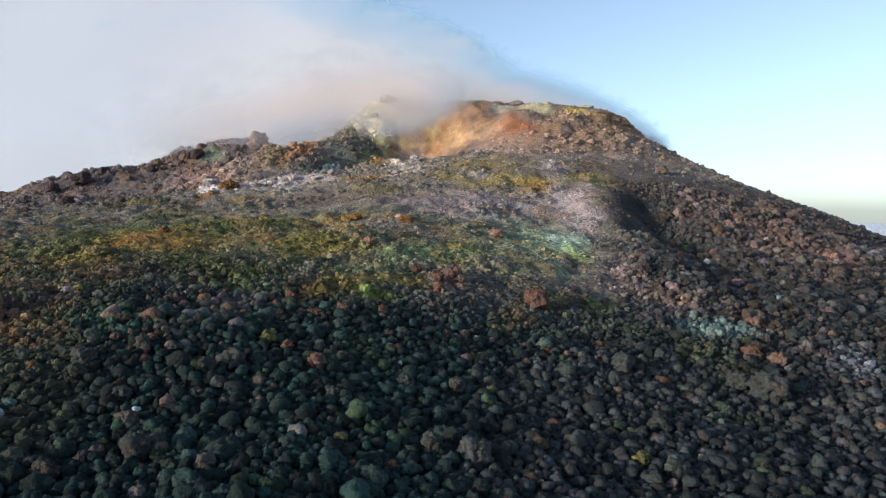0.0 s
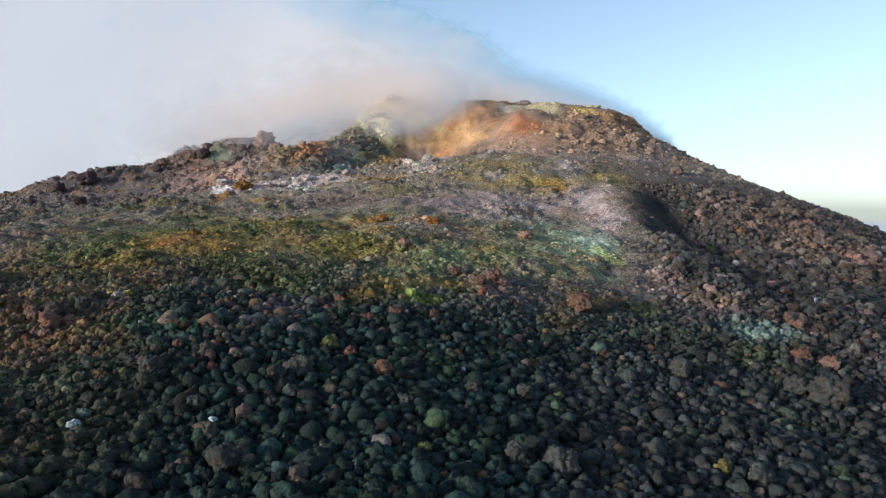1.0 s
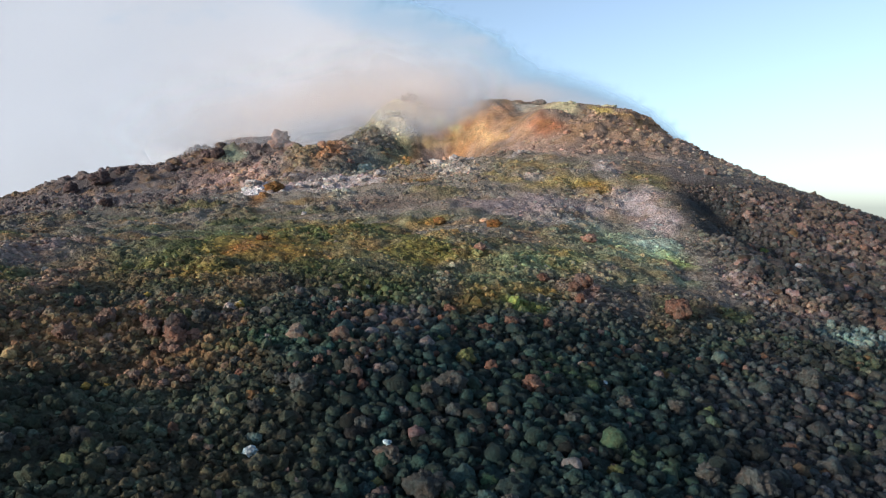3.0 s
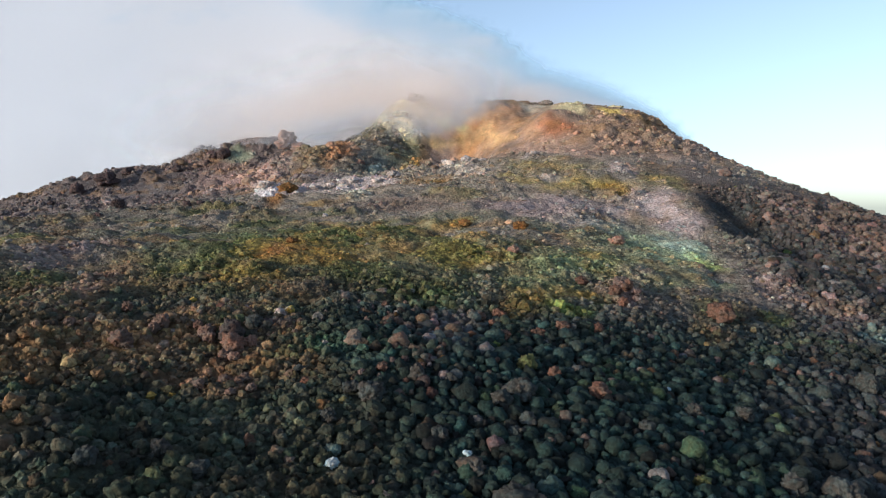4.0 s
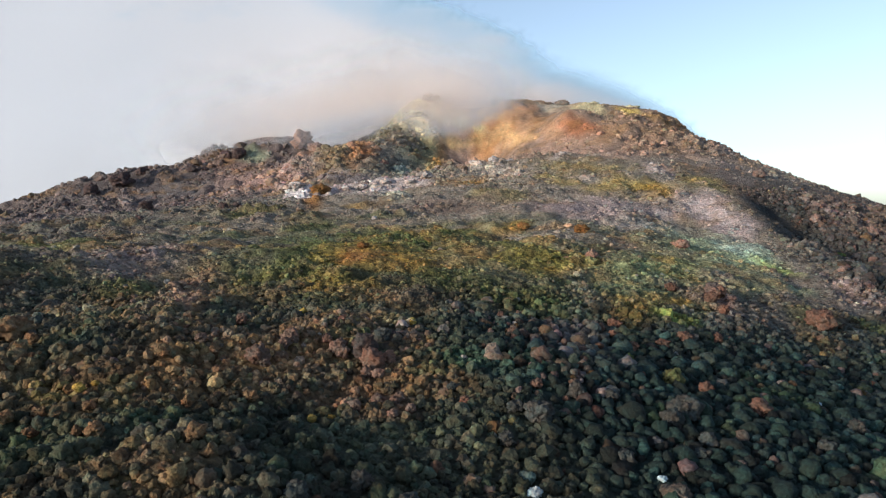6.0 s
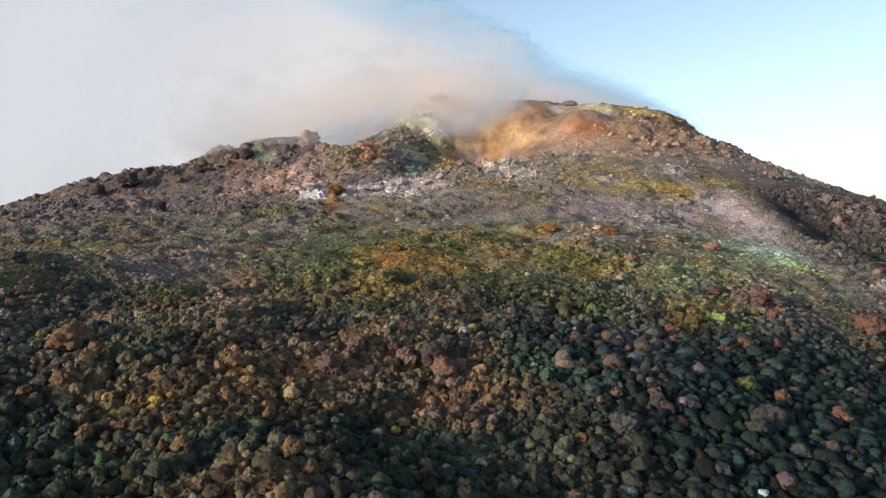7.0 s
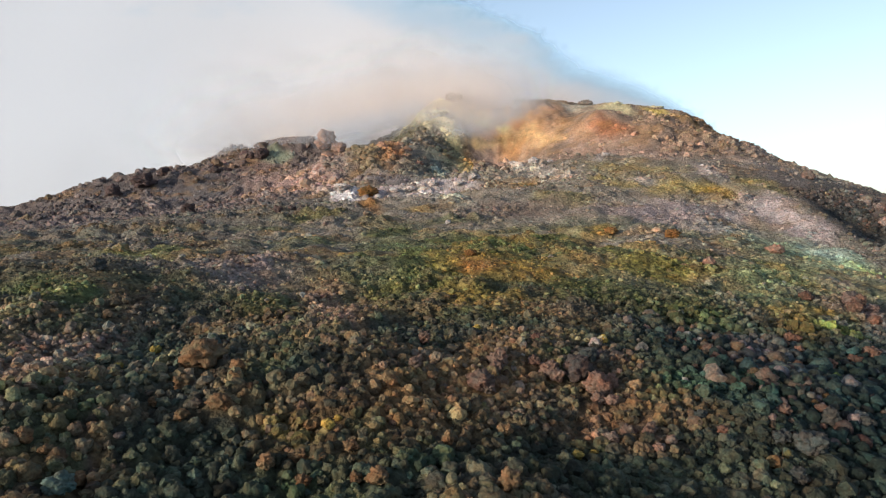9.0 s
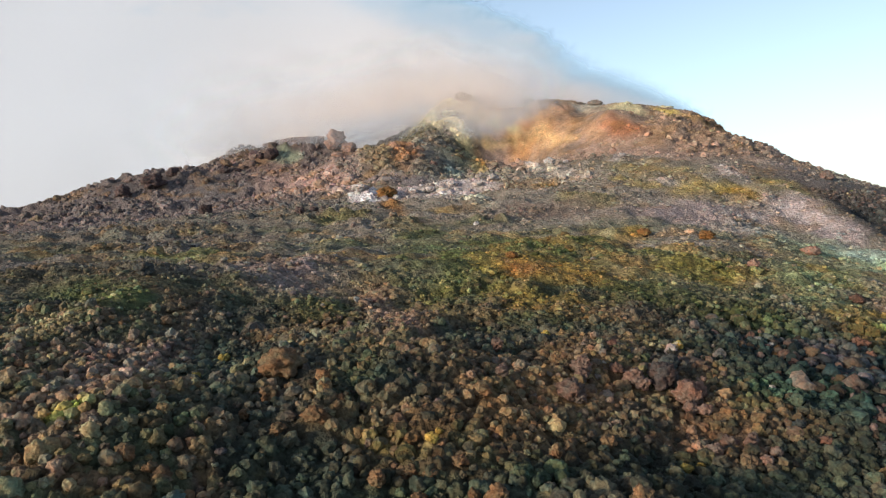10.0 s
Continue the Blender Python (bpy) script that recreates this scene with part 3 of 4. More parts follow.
def steam_material():
    """Thin droplets: white where thick, bluish at the thin rim."""
    m, nodes, links = nodes_of("steam")
    nodes.remove(nodes["Principled BSDF"])
    coords = nodes.new("ShaderNodeNewGeometry").outputs["Position"]
    attribute = nodes.new("ShaderNodeAttribute")
    attribute.attribute_name = "thickness"
    stretch = nodes.new("ShaderNodeMapping")
    stretch.inputs["Rotation"].default_value = (0, radians(28), 0)
    stretch.inputs["Scale"].default_value = (0.55, 0.8, 1.2)
    links.new(coords, stretch.inputs["Vector"])
    billow = noise_node(nodes, links, stretch.outputs["Vector"], 5.0, 5, 0.5)
    body = nodes.new("ShaderNodeAttribute")
    body.attribute_name = "body"
    value = times(nodes, links, attribute.outputs["Fac"], ramp(nodes, links, billow, 0.25, 0.75, 0.45, 1.35))
    fade = nodes.new("ShaderNodeMapRange")
    fade.interpolation_type = "SMOOTHSTEP"
    for key, v in (("From Min", 0.02), ("From Max", 0.42), ("To Min", 0.0), ("To Max", 1.0)):
        fade.inputs[key].default_value = v
    links.new(value, fade.inputs["Value"])
    cover = times(nodes, links, fade.outputs["Result"], body.outputs["Fac"])
    tone = nodes.new("ShaderNodeMix")
    tone.data_type = "RGBA"
    tone.inputs["A"].default_value, tone.inputs["B"].default_value = (0.27, 0.43, 0.62, 1), (0.49, 0.535, 0.625, 1)
    whiter = nodes.new("ShaderNodeMath")
    whiter.operation = "ADD"
    links.new(ramp(nodes, links, value, 0.22, 0.75, 0.0, 1.0), whiter.inputs[0])
    links.new(ramp(nodes, links, body.outputs["Fac"], 0.3, 0.9, 1.0, 0.0), whiter.inputs[1])
    links.new(whiter.outputs[0], tone.inputs["Factor"])
    height = nodes.new("ShaderNodeSeparateXYZ")              # warm sunlight on the lowest steam is painted into its colour
    links.new(coords, height.inputs[0])
    sunlit_low = nodes.new("ShaderNodeMix")
    sunlit_low.data_type = "RGBA"
    sunlit_low.inputs["B"].default_value = (0.76, 0.61, 0.51, 1)
    links.new(times(nodes, links, times(nodes, links, ramp(nodes, links, height.outputs["Z"], 3.5, 10.5, 0.75, 0.0), ramp(nodes, links, height.outputs["X"], -15.0, -4.0, 0.0, 1.0)), ramp(nodes, links, value, 0.35, 0.8, 0.0, 1.0)), sunlit_low.inputs["Factor"])
    links.new(tone.outputs["Result"], sunlit_low.inputs["A"])
    tone = sunlit_low
    front, back, both, clear, mix = (nodes.new("ShaderNode" + k) for k in ("BsdfDiffuse", "BsdfTranslucent", "MixShader", "BsdfTransparent", "MixShader"))
    links.new(tone.outputs["Result"], front.inputs["Color"])
    links.new(tone.outputs["Result"], back.inputs["Color"])
    toward = nodes.new("ShaderNodeCombineXYZ")               # droplets scatter to all sides: no facing of their own
    for key, v in zip("XYZ", (-0.42, -0.62, 0.66)):
        toward.inputs[key].default_value = v
    links.new(toward.outputs[0], front.inputs["Normal"])
    both.inputs[0].default_value = 0.25
    links.new(front.outputs[0], both.inputs[1])
    links.new(back.outputs[0], both.inputs[2])
    links.new(cover, mix.inputs[0])
    links.new(clear.outputs[0], mix.inputs[1])
    links.new(both.outputs[0], mix.inputs[2])
    links.new(mix.outputs[0], nodes["Material Output"].inputs["Surface"])
    return m


M_STEAM = steam_material()


# ---------------------------------------------------------------- meshes
def mesh_from(name, verts, faces, material, colours=None, values=None, key="mineral", soft_edges=True):
    me = bpy.data.meshes.new(name)
    verts, faces = np.asarray(verts, np.float32), np.asarray(faces, np.int32)
    me.vertices.add(len(verts))
    me.vertices.foreach_set("co", verts.ravel())
    n = faces.shape[1]
    me.loops.add(faces.size)
    me.loops.foreach_set("vertex_index", faces.ravel())
    me.polygons.add(len(faces))
    me.polygons.foreach_set("loop_start", np.arange(0, faces.size, n, dtype=np.int32))
    me.polygons.foreach_set("use_smooth", np.full(len(faces), soft_edges))
    if colours is not None:
        at = me.attributes.new(key, "FLOAT_COLOR", "POINT")
        at.data.foreach_set("color", np.c_[colours, np.ones(len(verts))].astype(np.float32).ravel())
    if values is not None:
        at = me.attributes.new(key, "FLOAT", "POINT")
        at.data.foreach_set("value", np.asarray(values, np.float32).ravel())
    me.materials.append(material)
    me.update(calc_edges=True)
    return me


def grid_faces(nx, ny):
    i, j = np.meshgrid(np.arange(nx - 1), np.arange(ny - 1))
    a = (j * nx + i).ravel()
    return np.c_[a, a + 1, a + 1 + nx, a + nx]


# ---------------------------------------------------------------- ground
def build_ground():
    """One sheet that reaches the horizon, finest in the sector ahead of the way."""
    ring = [0.05, 0.6, 1.2, 1.8, 2.4, 3.0, 3.5, 4.0, 4.4]
    while ring[-1] < 4500:
        r = ring[-1]
        ring.append(r * (1.0030 if r < 20 else 1.0036 if r < 34 else 1.25) + (0.1 if r >= 34 else 0))
    ahead = np.arange(radians(38), radians(142), 0.0026)
    behind = np.linspace(radians(142), radians(398), 120)[1:-1]
    turn = np.r_[ahead, behind]
    rr, aa = np.meshgrid(np.array(ring), turn, indexing="ij")
    gx, gy = (-3.0 + rr * np.cos(aa)).ravel(), (-1.8 + rr * np.sin(aa)).ravel()
    n = len(turn)
    i, j = np.meshgrid(np.arange(n), np.arange(len(ring) - 1))
    i, j = i.ravel(), j.ravel()
    k = (i + 1) % n
    faces = np.c_[j * n + i, (j + 1) * n + i, (j + 1) * n + k, j * n + k]
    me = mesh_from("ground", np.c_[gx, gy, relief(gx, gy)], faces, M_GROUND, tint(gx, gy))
    return tagged(new("ground", me), "volcanic mountainside of dark scree and sulphur-stained crust", "ground", kind="structure")


ground = build_ground()


# ---------------------------------------------------------------- steam
def build_steam():
    verts, faces, dens, bodies = [], [], [], []
    nx, nz = 130, 64
    for k, (depth, body) in enumerate(((26.6, 0.22), (27.5, 0.30), (28.5, 0.36), (29.6, 0.40), (31.6, 0.985))):
        u, v = np.meshgrid(np.linspace(0, 1, nx), np.linspace(0, 1, nz))
        veil = depth < 30
        x = -19 + 24 * u if veil else -54 + 70 * u
        z = 2.0 + 9 * v if veil else -1.0 + 36 * v ** 1.2
        y = depth + 0.5 * fbm(x, z, 9.0, 2, 70) + 0.012 * np.maximum(-x - 4, 0) ** 1.3
        run = 8.5 - x
        top = 6.1 + np.where(run > 0, 0.5 * run - 0.0065 * np.minimum(run, 24) ** 2, 0.7 * run)
        top = top + 0.5 * fbm(x + 0.5 * z, z, 4.0, 2, 80) + 0.16 * (depth - 31)
        inside = (0.5 * smooth(-0.5, 0.7, top - z) + 0.5 * smooth(0.6, 3.6, top - z + 0.6 * fbm(x, z, 3.0, 3, 81))) * smooth(11.2, 9.6, x)
        if veil:                                                # wisps that roll over the crest
            lift = 4.8 - 0.35 * smooth(-4, -8, x) - 0.05 * np.maximum(-x, 0) ** 1.25 + 0.12 * (31 - depth) + 1.1 * fbm(x, z, 3.5, 3, 90 + k)
            inside = 0.9 * smooth(lift - 0.8, lift + 1.0, z) * smooth(lift + 3.4, lift + 1.0, z) * smooth(2.2, -2.2, x) * smooth(-17.0, -9.0, x)
        quads = grid_faces(nx, nz)
        quads = quads[inside.ravel()[quads].max(1) > 0.001]
        faces.append(quads + len(dens) * nx * nz)
        verts.append(np.c_[x.ravel(), y.ravel(), z.ravel()])
        dens.append((inside * smooth(0, 0.06, u) * smooth(0, 0.05, 1 - v) * (smooth(0, 0.1, v) if veil else 1)).ravel())
        bodies.append(np.full(nx * nz, body))
    me = mesh_from("steam_plume", np.vstack(verts), np.vstack(faces), M_STEAM, values=np.concatenate(dens), key="thickness")
    me.attributes.new("body", "FLOAT", "POINT").data.foreach_set("value", np.concatenate(bodies).astype(np.float32))
    return tagged(new("steam_plume", me), "white volcanic steam drifting off the summit crest", "steam", kind="stuff")


build_steam()


# ---------------------------------------------------------------- rocks
ROCKS = [
    ((0.045, 0.046, 0.044), 0.90, "dark grey porous lava rock lying on black scree",
     [(-1.88, 4.03, 0.125), (-1.67, 5.29, 0.105), (-1.83, 5.13, 0.083), (-1.77, 4.77, 0.051), (-1.67, 4.92, 0.057), (-2.77, 5.07, 0.087), (-2.30, 4.70, 0.055), (-0.03, 4.44, 0.078), (0.17, 5.52, 0.072), (-0.26, 5.47, 0.063), (-0.80, 5.00, 0.058), (-2.80, 5.07, 0.060), (-3.04, 4.79, 0.057), (-3.91, 4.14, 0.059), (-3.66, 4.04, 0.055), (-4.21, 3.89, 0.058), (-3.85, 6.19, 0.073), (-2.92, 5.15, 0.057), (-2.45, 5.38, 0.064), (-2.18, 5.39, 0.048), (-3.33, 5.40, 0.043), (0.28, 4.39, 0.107), (1.75, 4.61, 0.092), (3.00, 6.56, 0.113), (3.22, 6.37, 0.179), (1.84, 6.52, 0.127), (-8.22, 8.29, 0.085)]),
    ((0.062, 0.054, 0.047), 0.90, "grey-brown lava rock lying on black scree",
     [(-2.11, 4.37, 0.075), (-1.40, 3.88, 0.067), (-2.28, 3.69, 0.072), (-2.46, 3.83, 0.052), (-2.18, 3.92, 0.046)]),
    ((0.112, 0.064, 0.048), 0.85, "brick-red porous lava rock among darker stones",
     [(-1.02, 5.49, 0.088), (-1.59, 7.14, 0.054), (-1.28, 6.78, 0.062), (-0.61, 7.05, 0.054), (-1.32, 5.74, 0.049), (-2.42, 5.51, 0.038), (-1.62, 7.18, 0.057), (-5.07, 6.55, 0.050), (-1.81, 6.99, 0.055), (-1.62, 6.60, 0.056), (-1.00, 6.91, 0.073), (-1.71, 6.89, 0.040), (-0.03, 8.48, 0.081), (-0.02, 8.17, 0.061), (-2.71, 5.47, 0.044), (-3.26, 5.24, 0.032), (3.55, 7.46, 0.112), (1.20, 8.26, 0.141), (-0.32, 8.93, 0.071), (0.21, 8.72, 0.077)]),
    ((0.42, 0.46, 0.49), 0.75, "small whitish rock lying on dark scree",
     [(-0.34, 5.84, 0.033), (-2.12, 4.54, 0.026), (-2.95, 4.28, 0.039), (4.86, 9.63, 0.066), (5.96, 10.27, 0.040)]),
    ((0.10, 0.10, 0.04), 0.95, "olive lava stone with yellow-green crust on black scree",
     [(-1.53, 5.88, 0.077), (-2.16, 4.13, 0.039), (-0.65, 4.39, 0.048), (1.53, 4.73, 0.063)]),
    ((0.125, 0.080, 0.064), 0.90, "pinkish oxidised lava rock on brown clinker",
     [(-4.75, 5.64, 0.082), (-4.19, 5.98, 0.075), (-3.95, 5.61, 0.055), (-4.56, 6.00, 0.075), (-4.01, 5.16, 0.043), (-3.75, 5.04, 0.035), (-3.71, 5.27, 0.033), (-4.15, 5.93, 0.058), (-3.86, 5.58, 0.048), (-3.85, 5.29, 0.048), (-3.74, 5.24, 0.038), (-3.63, 5.15, 0.037), (-4.59, 5.90, 0.050), (-4.70, 5.63, 0.060), (-5.18, 5.73, 0.038), (-4.29, 6.07, 0.041), (-3.99, 6.16, 0.042), (3.73, 7.20, 0.099), (4.01, 8.52, 0.103), (3.36, 7.47, 0.045)]),
    ((0.070, 0.052, 0.048), 0.85, "dark red lava rock standing out of clinker",
     [(-3.99, 5.97, 0.104)]),
    ((0.10, 0.125, 0.108), 0.70, "pale grey-green stone half sunk in dark scree",
     [(-2.97, 4.44, 0.056), (-6.88, 4.39, 0.060)]),
    ((0.26, 0.19, 0.05), 0.80, "small sulphur-yellow stone lying among brown clinker",
     [(-4.59, 6.92, 0.032), (-3.61, 6.56, 0.041), (-4.27, 4.97, 0.031), (-4.15, 5.04, 0.021), (-5.70, 4.94, 0.033), (-4.59, 6.91, 0.026), (-7.09, 6.44, 0.038), (-7.13, 5.82, 0.027), (-5.65, 5.06, 0.023)]),
    ((0.130, 0.078, 0.042), 0.85, "rust-brown knobbly lava rock half sunk in clinker",
     [(-6.32, 5.13, 0.067), (-6.63, 5.48, 0.059), (-6.32, 5.60, 0.042), (-7.16, 4.66, 0.042), (-7.04, 4.63, 0.032), (-5.99, 4.65, 0.044), (-5.84, 4.74, 0.044), (-5.73, 4.70, 0.036), (-5.79, 4.53, 0.038), (-5.42, 4.50, 0.048), (-5.53, 4.53, 0.035), (-5.35, 5.43, 0.060), (-4.68, 5.09, 0.042), (-5.03, 4.92, 0.040), (-4.80, 4.29, 0.055), (-5.57, 4.77, 0.035), (-6.72, 5.23, 0.038), (-6.52, 5.06, 0.037)]),
    ((0.130, 0.080, 0.044), 0.70, "broad olive-brown lava rock half sunk in clinker",
     [(-6.60, 5.86, 0.142)]),
    ((0.170, 0.098, 0.074), 0.95, "large pink lava rock on brown clinker",
     [(-3.91, 5.73, 0.087), (-3.79, 5.82, 0.061)]),
    ((0.36, 0.31, 0.22), 0.70, "small pale tan stone on mossy clinker",
     [(-3.62, 6.55, 0.035)]),
    ((0.06, 0.042, 0.042), 0.75, "dark brown boulder standing on the side ridge",
     [(-13.24, 24.96, 0.370), (-14.07, 24.49, 0.269), (-12.82, 25.80, 0.250), (-7.54, 15.89, 0.103), (-7.26, 15.94, 0.083), (-11.23, 26.22, 0.186), (-10.84, 26.44, 0.136), (-14.36, 23.38, 0.121), (-10.11, 27.13, 0.157), (-9.91, 17.90, 0.174), (-9.71, 26.95, 0.260), (-8.67, 14.02, 0.091)]),
    ((0.17, 0.085, 0.030), 0.55, "orange-brown stained rock on mossy crust",
     [(-5.72, 18.10, 0.235), (-1.58, 12.35, 0.093), (-0.64, 12.09, 0.142), (-4.22, 10.18, 0.077)]),
    ((0.37, 0.33, 0.325), 0.55, "pale bleached rock on the ledge below the summit",
     [(-6.37, 18.60, 0.19), (-4.10, 18.50, 0.14), (-3.44, 18.40, 0.12), (-4.66, 18.40, 0.13), (-3.03, 18.70, 0.143), (-5.07, 18.20, 0.129), (-4.19, 13.60, 0.056), (-0.91, 21.30, 0.189), (-0.38, 21.50, 0.153), (-1.51, 21.10, 0.162), (-1.29, 21.80, 0.155)]),
    ((0.30, 0.24, 0.20), 0.62, "blunt bleached rock standing on the crater rim",
     [(-2.45, 29.40, 0.34), (3.00, 29.40, 0.26)]),
    (SULPHUR, 0.45, "sulphur-yellow rock on the crater rim",
     [(5.90, 29.20, 0.30), (4.30, 29.20, 0.24), (-3.10, 28.50, 0.30)]),
    ((0.22, 0.13, 0.10), 0.80, "reddish brown boulder on the upper slope",
     [(-7.42, 27.45, 0.42), (-6.95, 27.2, 0.25), (0.96, 11.73, 0.108), (-1.06, 9.91, 0.075), (-4.24, 22.64, 0.149), (-5.39, 24.48, 0.141)]),
    ((0.15, 0.105, 0.094), 0.85, "reddish grey lava rock on the flank scree",
     [(0.15, 8.81, 0.087), (0.26, 8.57, 0.062), (5.92, 18.63, 0.156), (5.09, 14.67, 0.115), (6.00, 14.19, 0.120), (7.21, 14.74, 0.115), (7.46, 14.02, 0.119), (7.59, 12.98, 0.127), (8.53, 14.23, 0.112), (3.04, 10.65, 0.077)]),
]


def ball(level):
    bm = bmesh.new()
    bmesh.ops.create_icosphere(bm, subdivisions=level, radius=1.0)
    v = np.array([p.co[:] for p in bm.verts])
    f = np.array([[q.index for q in p.verts] for p in bm.faces])
    bm.free()
    return v, f


BALLS = {k: ball(k) for k in (1, 2, 3, 4)}


def lump(level, seed, rough=1.0, facets=3):
    """Vertices of a knobbly clinker about one unit in radius."""
    rng = np.random.default_rng(seed)
    v = BALLS[level][0].copy()
    r = np.ones(len(v))
    for k in range(facets):                                    # broken faces
        n = rng.normal(size=3)
        n /= np.linalg.norm(n)
        cut = rng.uniform(0.66, 0.9)
        d = np.maximum(v @ n, 1e-6)
        r = np.minimum(r, cut / d * 0.7 + r * 0.3)
    off = Vector(rng.uniform(-50, 50, 3))
    for k, (f, a) in enumerate(((1.5, 0.36), (3.1, 0.26), (6.3, 0.2), (12.0, 0.12))):
        if level > k:
            r = r + rough * a * np.array([noise.noise(Vector(p) * f + off) for p in v])
    return v * np.clip(r, 0.45, 1.5)[:, None] * rng.uniform(0.84, 1.16, 3)


LUMPS = {1: [lump(1, 300 + k, 1.6) for k in range(18)], 2: [lump(2, 200 + k, 1.4) for k in range(18)], 3: [lump(3, 400 + k, 1.12, 2) for k in range(24)]}


def turns(rng, n):
    q = rng.normal(size=(n, 4))
    q /= np.linalg.norm(q, axis=1)[:, None]
    w, x, y, z = q.T
    return np.stack([np.stack([1 - 2 * (y * y + z * z), 2 * (x * y - w * z), 2 * (x * z + w * y)], 1),
                     np.stack([2 * (x * y + w * z), 1 - 2 * (x * x + z * z), 2 * (y * z - w * x)], 1),
                     np.stack([2 * (x * z - w * y), 2 * (y * z + w * x), 1 - 2 * (x * x + y * y)], 1)], 1)


ACCENTS = np.array([PINK, RUST, RED, SULPHUR, CHALK, OCHRE, LILAC, LIME])



def band(x, y, cx, cy, rx, ry, turn):
    a = radians(turn)
    u, v = (x - cx) * math.cos(a) + (y - cy) * math.sin(a), (y - cy) * math.cos(a) - (x - cx) * math.sin(a)
    d = np.hypot(u / rx, v / ry) + 0.6 * fbm(x, y, 0.7, 3, 69)
    return smooth(1.15, 0.6, d)


def stone_colours(rng, x, y, odd):
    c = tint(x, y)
    # the brown slope is a patchwork of clinker of many colours
    mixed = smooth(-2.6, -4.0, x + 0.5 * fbm(x, y, 1.5, 3, 66)) * smooth(9.0, 7.6, y)
    rank = np.clip(clinker_rank(x, y) + rng.normal(0, 0.085, len(x)), 0, 0.999)
    rank = rank * (1 - 0.3 * smooth(5.0, 4.3, y + 0.25 * fbm(x, y, 1.0, 2, 68)))
    kind = np.searchsorted([0.34, 0.46, 0.62, 0.75, 0.83, 0.965], rank)
    # bands of brown and pinkish clinker
    warm = np.maximum(band(x, y, -7.5, 6.05, 1.3, 0.42, -40), band(x, y, -5.2, 5.5, 0.8, 0.5, 10))
    warm = np.maximum(warm, np.maximum(band(x, y, -4.4, 6.1, 0.7, 0.4, -20), band(x, y, -7.3, 4.7, 0.7, 0.3, 0)))
    warm = np.maximum(warm, band(x, y, -6.2, 8.9, 1.4, 0.5, -57))
    chosen = rng.random(len(x)) < 0.5 * warm
    kind = np.where(chosen, np.where(rng.random(len(x)) < 0.35, 2, np.where(rng.random(len(x)) < 0.4, 4, 3)), kind)
    c = np.where((rng.random(len(x)) < 0.45 * mixed)[:, None], 0.45 * c + 0.65 * CLINKER[kind], c)
    c = c * (1 + 0.45 * smooth(-5.4, -8.0, x) * smooth(9.5, 8.0, y))[:, None]
    c = c * (1 + 0.2 * chosen[:, None])
    lum = np.exp(rng.normal(-0.02, 0.22, len(x)) * (1 - 0.15 * crusted(x, y)))[:, None]
    hue = 1 + rng.normal(0, 0.04, (len(x), 3))
    pick = rng.random(len(x)) < odd * (1 - 0.7 * crusted(x, y)) * (1 - 0.6 * mixed) * (0.6 + 0.35 * smooth(3.2, 5.0, x))
    clump = hump(x, y, -2.5, 6.4, 0.45, 1.0, 0.5) + hump(x, y, -4.1, 6.15, 0.5, 0.35, 0.5) + hump(x, y, 0.3, 7.0, 0.5, 0.4, 0.3)
    pick |= rng.random(len(x)) < clump
    a = ACCENTS[rng.choice(len(ACCENTS), len(x), p=[0.27, 0.36, 0.12, 0.01, 0.02, 0.07, 0.14, 0.01])]
    c = np.where(pick[:, None], 0.5 * c + 0.34 * a, c)
    calm = crusted(x, y) * smooth(13.0, 10.0, y)              # bound stones are as dull as their crust
    grey = c.mean(1, keepdims=True)
    c = c + 0.12 * calm[:, None] * (grey - c)
    return np.clip(c * lum * hue, 0.012, 0.8)


def scree(name, rng, x, y, r, level, colours, label, sink=0.25, flat=0.8, soft_edges=True):
    """One mesh of many stones that lie on the ground."""
    room = np.ones(len(x), bool)                                # none inside a large rock
    for _, _, _, places in ROCKS:
        for a, b, c in places:
            room &= np.hypot(x - a, y - b) > 0.8 * c + 0.025
    x, y, r, colours = x[room], y[room], r[room], colours[room]
    sink = np.broadcast_to(sink, room.shape)[room]
    base, faces = LUMPS[level], BALLS[level][1]
    n, m = len(x), len(base[0])
    shape = np.stack(base)[rng.integers(0, len(base), n)]
    v = np.einsum("nij,nkj->nki", turns(rng, n), shape) * r[:, None, None]
    v[..., 2] *= flat
    v += np.stack([x, y, relief(x, y) + r * sink], 1)[:, None, :]
    f = (faces[None] + (np.arange(n) * m)[:, None, None]).reshape(-1, 3)
    me = mesh_from(name, v.reshape(-1, 3), f, M_SCREE, np.repeat(colours, m, 0), soft_edges=soft_edges)
    return tagged(new(name, me), label, "scree", kind="stuff")


def spread(rng, x0, x1, y0, y1, step, jitter=0.42):
    gx, gy = np.meshgrid(np.arange(x0, x1, step), np.arange(y0, y1, step * 0.866))
    gx[1::2] += step / 2
    return (gx + rng.uniform(-jitter, jitter, gx.shape) * step).ravel(), (gy + rng.uniform(-jitter, jitter, gy.shape) * step).ravel()


